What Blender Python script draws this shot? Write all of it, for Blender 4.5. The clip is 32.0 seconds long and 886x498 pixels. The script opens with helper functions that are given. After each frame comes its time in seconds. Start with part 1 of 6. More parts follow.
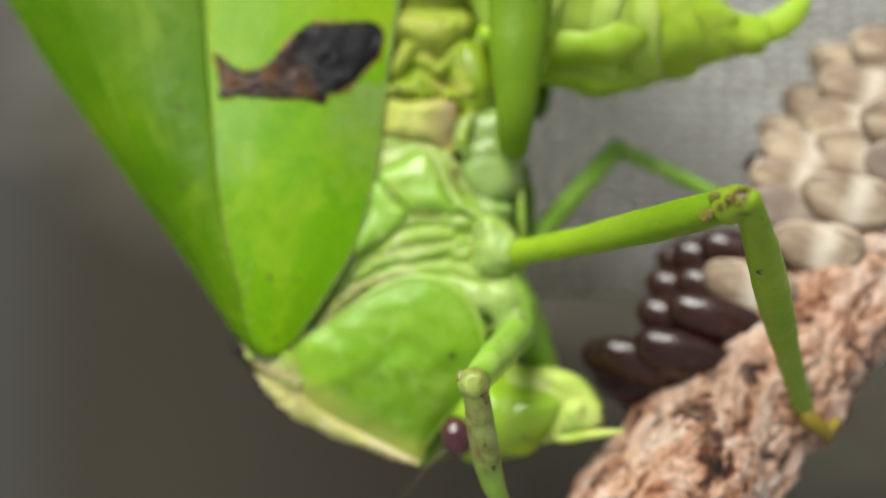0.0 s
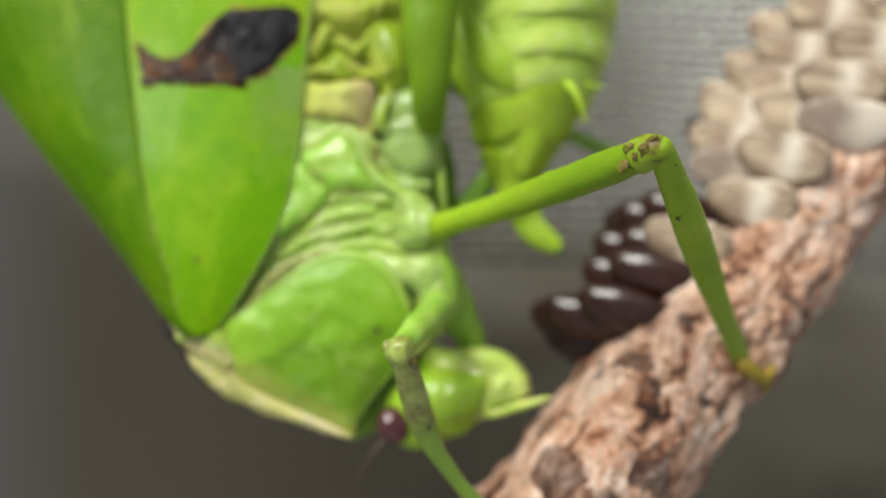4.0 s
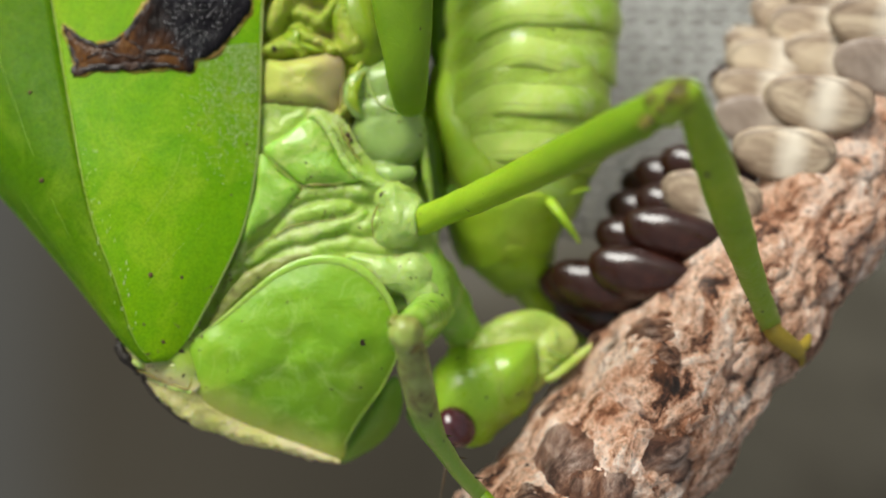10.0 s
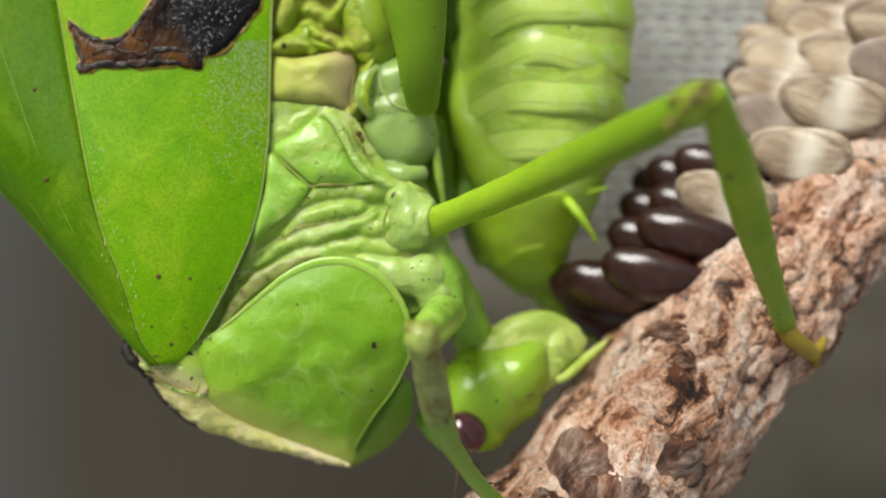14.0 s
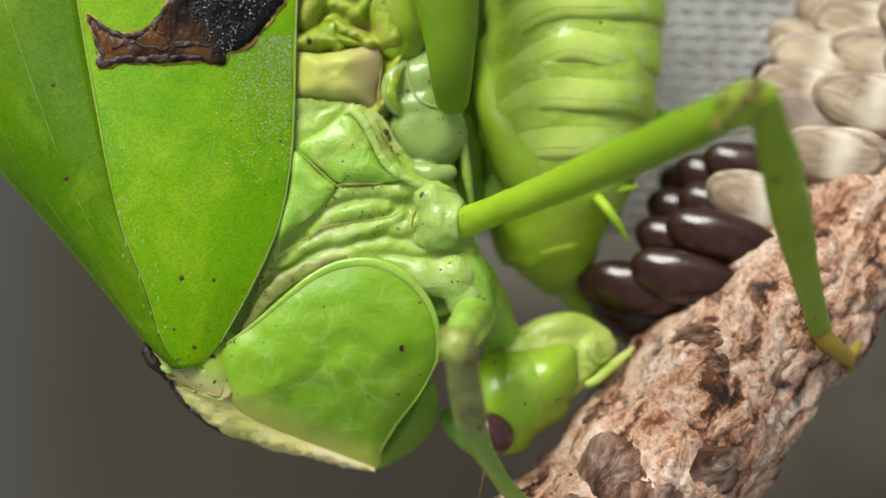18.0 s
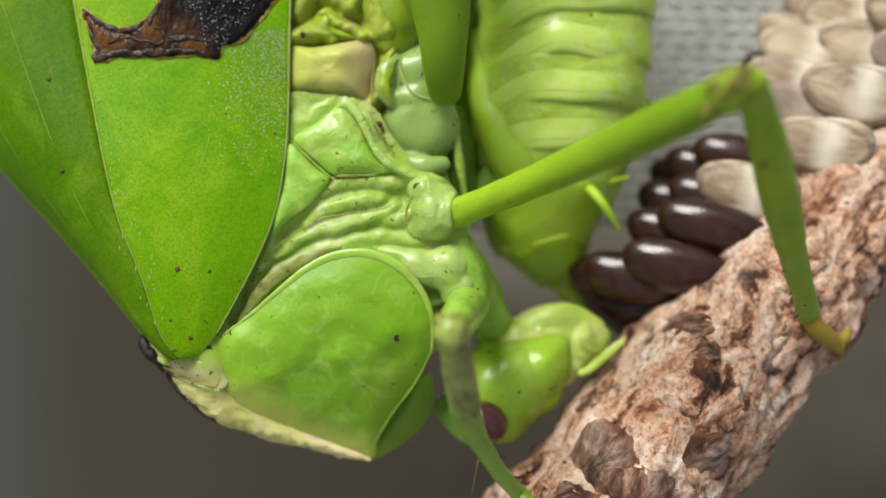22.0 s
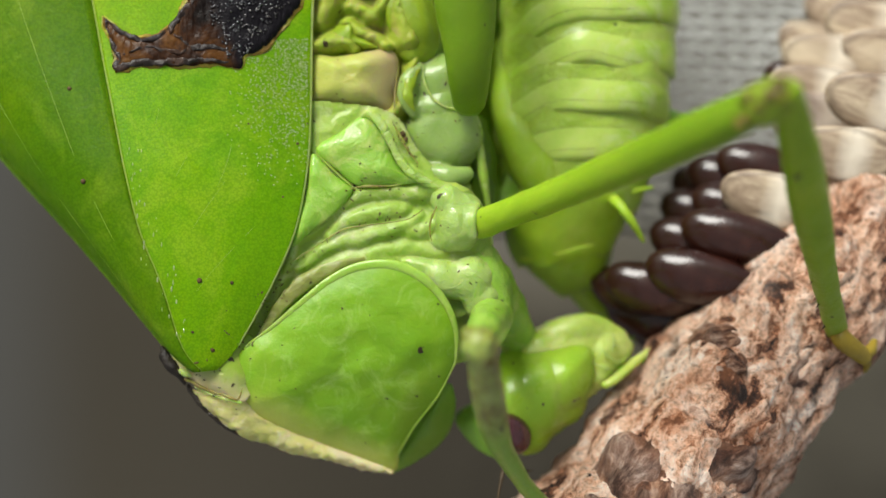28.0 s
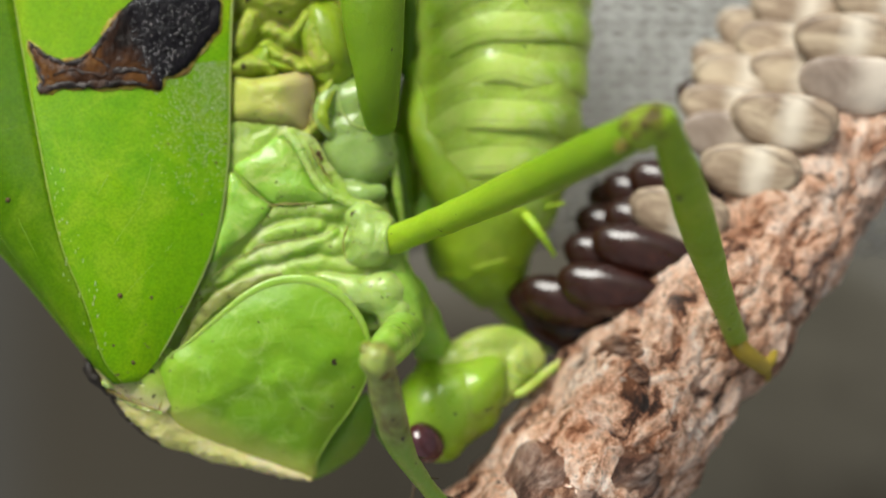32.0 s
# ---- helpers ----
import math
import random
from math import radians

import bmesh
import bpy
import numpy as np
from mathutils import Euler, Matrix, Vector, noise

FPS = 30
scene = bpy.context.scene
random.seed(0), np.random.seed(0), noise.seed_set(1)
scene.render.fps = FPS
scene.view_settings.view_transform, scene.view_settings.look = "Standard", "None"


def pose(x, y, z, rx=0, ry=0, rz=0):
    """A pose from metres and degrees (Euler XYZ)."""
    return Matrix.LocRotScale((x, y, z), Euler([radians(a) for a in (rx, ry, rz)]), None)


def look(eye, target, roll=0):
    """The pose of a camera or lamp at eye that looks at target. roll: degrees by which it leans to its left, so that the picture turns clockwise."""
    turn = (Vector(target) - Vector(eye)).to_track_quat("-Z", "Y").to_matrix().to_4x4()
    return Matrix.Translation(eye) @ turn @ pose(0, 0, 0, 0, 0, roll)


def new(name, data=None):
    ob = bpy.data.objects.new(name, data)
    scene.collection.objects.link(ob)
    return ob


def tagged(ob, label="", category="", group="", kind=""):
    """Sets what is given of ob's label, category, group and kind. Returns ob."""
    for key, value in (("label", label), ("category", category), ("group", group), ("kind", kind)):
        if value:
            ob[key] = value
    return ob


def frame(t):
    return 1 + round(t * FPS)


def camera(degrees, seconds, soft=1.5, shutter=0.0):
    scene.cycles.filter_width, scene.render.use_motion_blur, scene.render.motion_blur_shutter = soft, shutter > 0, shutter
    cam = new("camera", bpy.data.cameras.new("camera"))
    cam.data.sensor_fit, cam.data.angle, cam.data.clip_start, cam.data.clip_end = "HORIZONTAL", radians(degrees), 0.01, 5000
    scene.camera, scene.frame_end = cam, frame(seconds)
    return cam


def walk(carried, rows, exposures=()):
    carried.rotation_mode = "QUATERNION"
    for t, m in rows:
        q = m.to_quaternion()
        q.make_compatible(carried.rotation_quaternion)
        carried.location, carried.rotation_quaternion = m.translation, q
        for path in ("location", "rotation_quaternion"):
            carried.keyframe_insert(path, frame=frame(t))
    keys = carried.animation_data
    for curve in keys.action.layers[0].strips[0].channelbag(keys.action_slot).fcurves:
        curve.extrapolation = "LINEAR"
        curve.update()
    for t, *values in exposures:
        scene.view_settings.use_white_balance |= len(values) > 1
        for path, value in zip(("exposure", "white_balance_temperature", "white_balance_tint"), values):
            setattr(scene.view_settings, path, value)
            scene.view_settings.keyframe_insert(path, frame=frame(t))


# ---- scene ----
# All lengths below are in millimetres and are turned into metres by MM.
# The leaf katydid's parts share its own space: x along the wing base, z up, y away from the viewer.
MM = 0.001
SECONDS = 32.0

cam = camera(40, SECONDS, soft=1.5)
cam.data.dof.use_dof = True
cam.data.dof.focus_distance = 57.3 * MM
cam.data.dof.aperture_fstop = 19.0


def placed(x, y, z, rx, ry, rz):
    return pose(x * MM, y * MM, z * MM, rx, ry, rz)


CAMERA_PATH = [
    (0, -4.424, -65.323, 6.257, 88.383, -1.431, -3.334),
    (0.5, -4.636, -65.957, 5.632, 88.110, -0.877, -3.428),
    (1, -4.661, -66.969, 5.654, 88.149, -0.851, -3.550),
    (1.5, -3.691, -67.376, 5.858, 88.446, -0.968, -3.321),
    (2, -2.334, -67.460, 5.280, 88.483, -0.689, -2.949),
    (2.5, -1.244, -68.218, 4.739, 88.819, -0.373, -2.287),
    (3, -0.888, -68.149, 3.551, 89.079, -0.163, -2.088),
    (3.5, -0.088, -68.655, 3.193, 89.371, -0.034, -1.867),
    (4, 0.678, -68.776, 2.711, 89.586, -0.157, -1.532),
    (4.5, 1.794, -68.763, 1.986, 89.614, -0.081, -1.144),
    (6.5, 2.680, -67.134, 0.833, 89.856, 0.278, -0.312),
    (7, 2.925, -66.138, 0.063, 90.122, 0.415, -0.084),
    (7.5, 3.386, -66.297, -0.451, 90.194, 0.211, -0.079),
    (8, 3.836, -65.359, -0.239, 90.300, 0.209, 0.131),
    (8.5, 4.265, -64.773, -1.170, 90.921, 0.205, 0.649),
    (9, 4.786, -63.762, -1.548, 91.351, 0.167, 1.479),
    (9.5, 6.138, -62.795, -2.660, 92.275, 0.129, 2.703),
    (10, 4.150, -62.022, -1.259, 91.191, 0.137, 1.195),
    (10.5, 3.869, -62.982, -1.544, 91.022, 0.336, 1.008),
    (11, 3.910, -62.057, -1.136, 90.619, 0.418, 1.110),
    (11.5, 3.703, -62.670, -0.923, 90.463, 0.234, 0.930),
    (12, 2.944, -61.710, -0.476, 90.425, 0.144, 0.662),
    (12.5, 2.753, -60.677, -0.313, 90.394, 0.100, 0.881),
    (13, 2.959, -61.091, -0.350, 90.452, 0.081, 0.868),
    (13.5, 2.756, -60.599, -0.555, 90.570, 0.007, 0.693),
    (14, 2.769, -61.186, -0.409, 90.462, -0.004, 0.480),
    (14.5, 2.224, -60.930, -0.344, 90.457, -0.022, 0.348),
    (15, 1.877, -61.355, -0.355, 90.348, 0.037, 0.189),
    (15.5, 1.154, -59.686, 0.026, 90.467, -0.049, 0.175),
    (17.5, 0.632, -59.630, 0.124, 90.017, -0.122, 0.049),
    (18, 0.683, -59.878, 0.395, 89.737, -0.179, -0.173),
    (18.5, 0.573, -59.314, 0.484, 89.932, -0.161, -0.004),
    (19, 0.263, -59.189, 0.487, 89.900, -0.200, 0.023),
    (19.5, 0.318, -59.631, 0.035, 89.895, -0.123, -0.035),
    (20, -0.000, -58.217, -0.000, 90.000, -0.000, 0.000),
    (20.5, 0.083, -58.628, -0.028, 90.194, 0.083, -0.045),
    (21, 0.575, -59.437, -0.125, 90.134, 0.244, -0.220),
    (21.5, 0.964, -60.383, -0.454, 90.066, 0.237, -0.469),
    (22, 0.601, -60.462, -0.405, 90.068, 0.185, -0.544),
    (22.5, 0.423, -60.384, -0.246, 89.968, 0.095, -0.462),
    (23, -0.350, -59.518, 0.256, 89.998, -0.036, -0.463),
    (23.5, -0.704, -59.998, 0.127, 89.849, -0.024, -0.660),
    (24, -0.677, -59.036, 0.422, 89.969, -0.043, -0.379),
    (24.5, -0.800, -59.594, 0.263, 90.033, -0.069, -0.402),
    (25, -0.730, -59.991, 0.390, 90.062, -0.195, -0.523),
    (25.5, -0.822, -59.900, 0.547, 90.018, -0.235, -0.447),
    (27.5, -1.039, -59.491, -0.276, 90.318, 0.138, -0.831),
    (28, -0.807, -59.942, 0.000, 90.197, 0.172, -0.791),
    (28.5, 0.425, -60.678, 0.519, 90.417, 0.167, -0.906),
    (29, 1.734, -63.247, -0.652, 90.317, 0.329, -1.173),
    (29.5, 1.913, -64.074, -0.489, 90.388, 0.320, -1.437),
    (30, 2.146, -64.167, -0.384, 90.160, 0.315, -1.470),
    (30.5, 2.292, -64.225, -0.521, 90.325, 0.377, -1.359),
    (31, 2.318, -63.033, 0.231, 90.362, 0.399, -1.180),
    (31.5, 2.758, -61.697, 0.984, 90.364, 0.347, -1.149),
    (32, 3.301, -62.187, 0.767, 90.171, 0.290, -0.971),
]
walk(cam, [(r[0], placed(*r[1:])) for r in CAMERA_PATH])

BODY_PATH = [
    (0, 1.781, 3.646, 2.800, -6.883, 3.576, -6.397),
    (0.5, 1.915, 3.564, 2.723, -7.032, 2.391, -6.902),
    (1, 1.834, 3.357, 2.450, -7.229, 1.069, -8.046),
    (1.5, 1.624, 3.147, 2.528, -7.574, 1.907, -8.598),
    (2, 0.858, 2.891, 2.255, -7.741, 2.844, -8.598),
    (2.5, 0.663, 2.698, 2.192, -6.362, 3.129, -6.427),
    (3, 0.934, 2.547, 2.231, -6.908, 2.211, -6.014),
    (3.5, 0.694, 2.360, 2.169, -6.097, 2.173, -4.832),
    (4, 0.255, 2.162, 2.041, -5.122, 2.786, -3.774),
    (4.5, 0.032, 2.063, 2.071, -4.473, 2.785, -3.069),
    (6.5, -0.295, 1.476, 1.479, -4.884, 1.793, -3.629),
    (7, -0.262, 1.427, 1.265, -5.144, 1.472, -3.908),
    (7.5, -0.053, 1.321, 0.843, -4.794, 0.670, -3.683),
    (8, 0.321, 1.133, 0.695, -3.007, -0.115, -1.656),
    (8.5, -0.176, 0.764, 0.548, -1.464, -0.159, -0.022),
    (9, -0.071, 0.401, 0.120, -0.062, -0.500, 0.609),
    (9.5, -0.063, 0.174, 0.010, -0.007, 0.007, 0.171),
    (10, 0.000, 0.000, 0.000, 0.000, -0.000, 0.000),
    (32, 0, 0, 0, 0, 0, 0),
]

# ---- light ----
world = bpy.data.worlds.new("room_light")
scene.world = world
world.use_nodes = True
world.node_tree.nodes["Background"].inputs[0].default_value = (0.93, 0.97, 1.0, 1)
world.node_tree.nodes["Background"].inputs[1].default_value = 0.30
sun = new("daylight", bpy.data.lights.new("daylight", "SUN"))
sun.data.energy, sun.data.angle, sun.data.color = 3.9, radians(32), (0.98, 0.97, 0.90)
sun.matrix_world = look((-0.40, -0.60, 0.72), (0, 0, 0))
scene.view_settings.exposure = 0.36


# ---- materials ----
def nodes_of(name):
    mat = bpy.data.materials.new(name)
    mat.use_nodes = True
    return mat, mat.node_tree.nodes, mat.node_tree.links, mat.node_tree.nodes["Principled BSDF"]


def ramp_node(nodes, stops):
    r = nodes.new("ShaderNodeValToRGB")
    while len(r.color_ramp.elements) < len(stops):
        r.color_ramp.elements.new(0.5)
    for e, (p, c) in zip(r.color_ramp.elements, stops):
        e.position, e.color = p, (*c, 1)
    return r


def noise_node(nodes, links, coord, scale, detail=5, rough=0.6, distort=0.0):
    n = nodes.new("ShaderNodeTexNoise")
    n.inputs["Scale"].default_value, n.inputs["Detail"].default_value = scale, detail
    n.inputs["Roughness"].default_value, n.inputs["Distortion"].default_value = rough, distort
    links.new(coord, n.inputs["Vector"])
    return n


def skin(name, stops, scale=350, rough=0.38, cells=0.0, cell_scale=6200, bump=0.3, sss=0.55, coat=0.0,
         specks=0.0, wrinkle=0.5, gloss=0.35, coat_rough=0.15, along=None, pale=(0.5, 0.6, 0.25), pale_amount=0.0, speck_colour=(0.05, 0.035, 0.015), toward=None):
    """Insect cuticle: two scales of mottling, wrinkles, fine grain, optionally a net of cells, pale blotches and dark dust."""
    mat, nodes, links, b = nodes_of(name)
    coord = nodes.new("ShaderNodeTexCoord").outputs["Object"]
    n1 = noise_node(nodes, links, coord, scale, 8, 0.66, 0.5)
    r = ramp_node(nodes, stops)
    links.new(n1.outputs["Fac"], r.inputs["Fac"])
    colour = r.outputs["Color"]

    def blend(kind, factor, first, second):
        mix = nodes.new("ShaderNodeMix")
        mix.data_type, mix.blend_type = "RGBA", kind
        for value, socket in ((factor, mix.inputs["Factor"]), (first, mix.inputs["A"]), (second, mix.inputs["B"])):
            if isinstance(value, (int, float)):
                socket.default_value = value
            elif isinstance(value, tuple):
                socket.default_value = (*value, 1)
            else:
                links.new(value, socket)
        return mix.outputs["Result"]

    def total(a, b, weight):
        m = nodes.new("ShaderNodeMath")
        m.operation = "MULTIPLY_ADD"
        links.new(a, m.inputs[0])
        m.inputs[1].default_value = weight
        links.new(b, m.inputs[2])
        return m.outputs["Value"]

    if pale_amount:
        n4 = noise_node(nodes, links, coord, scale * 2.3, 7, 0.7, 1.4)
        pr = ramp_node(nodes, [(0.0, (0, 0, 0)), (0.52, (0, 0, 0)), (0.72, (pale_amount,) * 3)])
        links.new(n4.outputs["Fac"], pr.inputs["Fac"])
        colour = blend("MIX", pr.outputs["Color"], colour, pale)
    n2 = noise_node(nodes, links, coord, 4200, 4, 0.6)
    n5 = noise_node(nodes, links, coord, 1000, 4, 0.55, 0.8)
    height = total(n5.outputs["Fac"], n2.outputs["Fac"], 4.0 * wrinkle)
    if cells:
        v = nodes.new("ShaderNodeTexVoronoi")
        v.inputs["Scale"].default_value = cell_scale
        links.new(coord, v.inputs["Vector"])
        cr = ramp_node(nodes, [(0.0, (1.12, 1.1, 1.0)), (0.35, (1.0, 1.0, 1.0)), (0.75, (0.52, 0.62, 0.5))])
        links.new(v.outputs["Distance"], cr.inputs["Fac"])
        colour = blend("MULTIPLY", cells, colour, cr.outputs["Color"])
        height = total(v.outputs["Distance"], height, -0.75 * cells)
    if along:  # a second colour towards the far end of a limb: start, stop in mm, colour
        sep = nodes.new("ShaderNodeSeparateXYZ")
        links.new(coord, sep.inputs[0])
        span = nodes.new("ShaderNodeMapRange")
        span.interpolation_type = "SMOOTHSTEP"
        span.inputs["From Min"].default_value, span.inputs["From Max"].default_value = along[0] * MM, along[1] * MM
        links.new(sep.outputs["X"], span.inputs["Value"])
        colour = blend("MIX", span.outputs["Result"], colour, along[2])
    if toward:  # a second colour past a slanting line: direction, start and stop in mm along it, colour, and how ragged
        way, first, last, other, ragged = toward
        dot = nodes.new("ShaderNodeVectorMath")
        dot.operation = "DOT_PRODUCT"
        links.new(coord, dot.inputs[0])
        dot.inputs[1].default_value = [c / MM for c in way]
        wave = noise_node(nodes, links, coord, 420, 5, 0.6)
        sum_ = nodes.new("ShaderNodeMath")
        sum_.operation = "MULTIPLY_ADD"
        links.new(wave.outputs["Fac"], sum_.inputs[0])
        sum_.inputs[1].default_value = ragged
        links.new(dot.outputs["Value"], sum_.inputs[2])
        span = nodes.new("ShaderNodeMapRange")
        span.interpolation_type = "SMOOTHSTEP"
        span.inputs["From Min"].default_value, span.inputs["From Max"].default_value = first + ragged / 2, last + ragged / 2
        links.new(sum_.outputs["Value"], span.inputs["Value"])
        colour = blend("MIX", span.outputs["Result"], colour, other)
    if specks:
        n3 = noise_node(nodes, links, coord, 1500, 2, 0.5)
        sr = ramp_node(nodes, [(0.0, (0, 0, 0)), (0.72 - 0.05 * specks, (0, 0, 0)), (0.755 - 0.05 * specks, (1, 1, 1))])
        links.new(n3.outputs["Fac"], sr.inputs["Fac"])
        colour = blend("MIX", sr.outputs["Color"], colour, speck_colour)
    links.new(colour, b.inputs["Base Color"])
    rr = ramp_node(nodes, [(0.3, (rough * 0.7,) * 3), (0.7, (min(1, rough * 1.4),) * 3)])
    links.new(n5.outputs["Fac"], rr.inputs["Fac"])
    links.new(rr.outputs["Color"], b.inputs["Roughness"])
    bp = nodes.new("ShaderNodeBump")
    bp.inputs["Strength"].default_value, bp.inputs["Distance"].default_value = bump, 0.06 * MM
    links.new(height, bp.inputs["Height"])
    links.new(bp.outputs["Normal"], b.inputs["Normal"])
    if sss:
        b.inputs["Subsurface Weight"].default_value = sss
        b.inputs["Subsurface Radius"].default_value = (0.6, 1.0, 0.15)
        b.inputs["Subsurface Scale"].default_value = 0.8 * MM
    b.inputs["Specular IOR Level"].default_value = gloss
    b.inputs["Coat Weight"].default_value = coat
    b.inputs["Coat Roughness"].default_value = coat_rough
    return mat


WING = skin("wing_green", [(0.25, (0.078, 0.236, 0.001)), (0.44, (0.135, 0.318, 0.001)), (0.58, (0.195, 0.37, 0.001)), (0.74, (0.30, 0.41, 0.003))], 95, 0.42,
            cells=0.5, cell_scale=9000, bump=0.22, specks=0.0, wrinkle=0.25, gloss=0.10, coat=0.05, coat_rough=0.08, pale=(0.31, 0.45, 0.02), pale_amount=0.6)
# Wing green darkened: the shading of the part that turns away is in its colour.
WING_FOLD_SHADE = skin("wing_fold_shade_green", [(0.25, (0.041, 0.120, 0.001)), (0.48, (0.077, 0.174, 0.001)), (0.78, (0.142, 0.238, 0.002))], 80, 0.42,
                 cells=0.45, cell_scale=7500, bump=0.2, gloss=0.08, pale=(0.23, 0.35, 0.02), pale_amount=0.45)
PRONOTUM = skin("pronotum_green", [(0.25, (0.13, 0.29, 0.006)), (0.5, (0.185, 0.37, 0.010)), (0.78, (0.29, 0.46, 0.03))], 240, 0.50,
                bump=0.5, specks=0.1, wrinkle=0.5, gloss=0.3, coat=0.12, coat_rough=0.2, pale=(0.36, 0.52, 0.13), pale_amount=0.6,
                toward=((-0.42, 0, -0.907), 9.2, 11.2, (0.46, 0.52, 0.10), 1.4))
RIM = skin("pale_rim", [(0.3, (0.42, 0.44, 0.10)), (0.48, (0.58, 0.55, 0.21)), (0.7, (0.72, 0.65, 0.36))], 150, 0.40, specks=0.25, wrinkle=0.6, bump=0.45, sss=0.5,
           pale=(0.78, 0.69, 0.50), pale_amount=0.7)
HINGE = skin("hinge_cream", [(0.3, (0.17, 0.30, 0.015)), (0.5, (0.25, 0.39, 0.03)), (0.75, (0.36, 0.46, 0.07))], 300, 0.35, specks=0.5, wrinkle=0.5, bump=0.5, coat=0.3,
             toward=((-0.35, 0, -0.94), 8.6, 10.2, (0.66, 0.58, 0.32), 1.2))
CLEAR_RIM = skin("clear_rim", [(0.3, (0.22, 0.44, 0.03)), (0.7, (0.36, 0.56, 0.10))], 300, 0.28, coat=0.3)
PLEURA = skin("pleura_green", [(0.25, (0.20, 0.34, 0.035)), (0.5, (0.315, 0.46, 0.07)), (0.78, (0.47, 0.54, 0.20))], 260, 0.46,
              bump=0.8, specks=0.4, coat=0.25, coat_rough=0.12, gloss=0.3, wrinkle=0.9, sss=0.6, pale=(0.54, 0.57, 0.31), pale_amount=0.9)
PLATE = skin("plate_green", [(0.25, (0.19, 0.39, 0.03)), (0.6, (0.275, 0.48, 0.05)), (0.8, (0.39, 0.55, 0.13))], 220, 0.4,
             bump=0.8, specks=0.2, wrinkle=0.9, pale=(0.50, 0.56, 0.18), pale_amount=0.8, coat=0.4, coat_rough=0.07, sss=0.65)
LUMP = skin("yellow_lump", [(0.25, (0.16, 0.23, 0.02)), (0.5, (0.30, 0.38, 0.035)), (0.8, (0.44, 0.42, 0.10))], 240, 0.48, specks=0.5, gloss=0.25,
            wrinkle=0.8, bump=0.6, pale=(0.34, 0.25, 0.12), pale_amount=0.9)
BARREL = skin("barrel_beige", [(0.25, (0.30, 0.36, 0.05)), (0.5, (0.42, 0.46, 0.09)), (0.8, (0.52, 0.50, 0.17))], 200, 0.42, specks=0.3, gloss=0.3, wrinkle=0.5, bump=0.4,
              along=((-4.37, -0.80, 8.56)[0], (-1.97, -0.80, 8.56)[0], (0.46, 0.35, 0.20)), pale=(0.40, 0.30, 0.16), pale_amount=0.6)
ROUND = skin("round_lobe_green", [(0.25, (0.16, 0.25, 0.008)), (0.55, (0.25, 0.36, 0.015)), (0.8, (0.38, 0.45, 0.05))], 240, 0.36, coat=0.15, bump=0.4)
MILKY = skin("milky_green", [(0.25, (0.24, 0.38, 0.06)), (0.55, (0.36, 0.49, 0.13)), (0.8, (0.54, 0.60, 0.30))], 300, 0.34, coat=0.4, coat_rough=0.06, specks=0.3, wrinkle=1.2, bump=0.9, sss=0.7)
COXA = skin("coxa_grey_green", [(0.25, (0.19, 0.30, 0.06)), (0.55, (0.26, 0.38, 0.10)), (0.8, (0.36, 0.46, 0.18))], 200, 0.32, coat=0.3, specks=0.4,
            wrinkle=0.4, bump=0.4, sss=0.6, pale=(0.36, 0.42, 0.21), pale_amount=0.8)
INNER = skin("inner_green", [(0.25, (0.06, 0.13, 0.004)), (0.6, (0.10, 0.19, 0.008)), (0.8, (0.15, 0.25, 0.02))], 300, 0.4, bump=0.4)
LEG = skin("leg_green", [(0.25, (0.15, 0.27, 0.004)), (0.55, (0.20, 0.34, 0.006)), (0.8, (0.28, 0.40, 0.015))], 230, 0.42, bump=0.5, specks=0.15)
THIGH = skin("thigh_green", [(0.25, (0.23, 0.37, 0.010)), (0.55, (0.29, 0.44, 0.018)), (0.8, (0.38, 0.50, 0.04))], 160, 0.40, bump=0.45, specks=0.10, gloss=0.3,
             along=(2, 14, (0.155, 0.27, 0.006)))
SHIN = skin("shin_green", [(0.25, (0.17, 0.27, 0.008)), (0.55, (0.24, 0.36, 0.012)), (0.8, (0.33, 0.42, 0.03))], 260, 0.45, bump=0.6, specks=0.3,
            along=(6, 17, (0.24, 0.34, 0.03)))
DARK_LEG = skin("femur_green", [(0.25, (0.12, 0.225, 0.006)), (0.6, (0.165, 0.285, 0.012)), (0.8, (0.22, 0.34, 0.025))], 120, 0.42, bump=0.4, gloss=0.25, specks=0.05)
BROWN_SPOT = skin("knee_brown", [(0.36, (0.085, 0.045, 0.012)), (0.5, (0.16, 0.13, 0.02)), (0.66, (0.20, 0.24, 0.025))], 700, 0.35, specks=0.5, bump=0.8, coat=0.3)
JOINT = skin("joint_brown", [(0.34, (0.055, 0.024, 0.008)), (0.41, (0.13, 0.10, 0.013)), (0.47, (0.20, 0.29, 0.012)), (0.7, (0.27, 0.38, 0.03))], 420, 0.4, specks=0.9, bump=0.6)
DUSTY_LEG = skin("dusty_leg", [(0.36, (0.085, 0.060, 0.020)), (0.46, (0.17, 0.165, 0.045)), (0.56, (0.23, 0.28, 0.075)), (0.8, (0.34, 0.38, 0.16))], 520, 0.38, specks=0.6, bump=0.8, coat=0.2,
                 along=(3.2, 5.6, (0.20, 0.33, 0.04)))
KNEE_SKIN = skin("fore_knee", [(0.36, (0.13, 0.09, 0.025)), (0.46, (0.25, 0.28, 0.06)), (0.62, (0.34, 0.43, 0.10))], 420, 0.36, specks=0.5, bump=0.7, coat=0.25)
TARSUS = skin("tarsus_yellow", [(0.3, (0.24, 0.165, 0.018)), (0.7, (0.37, 0.275, 0.03))], 500, 0.4, sss=0.0, specks=0.4)
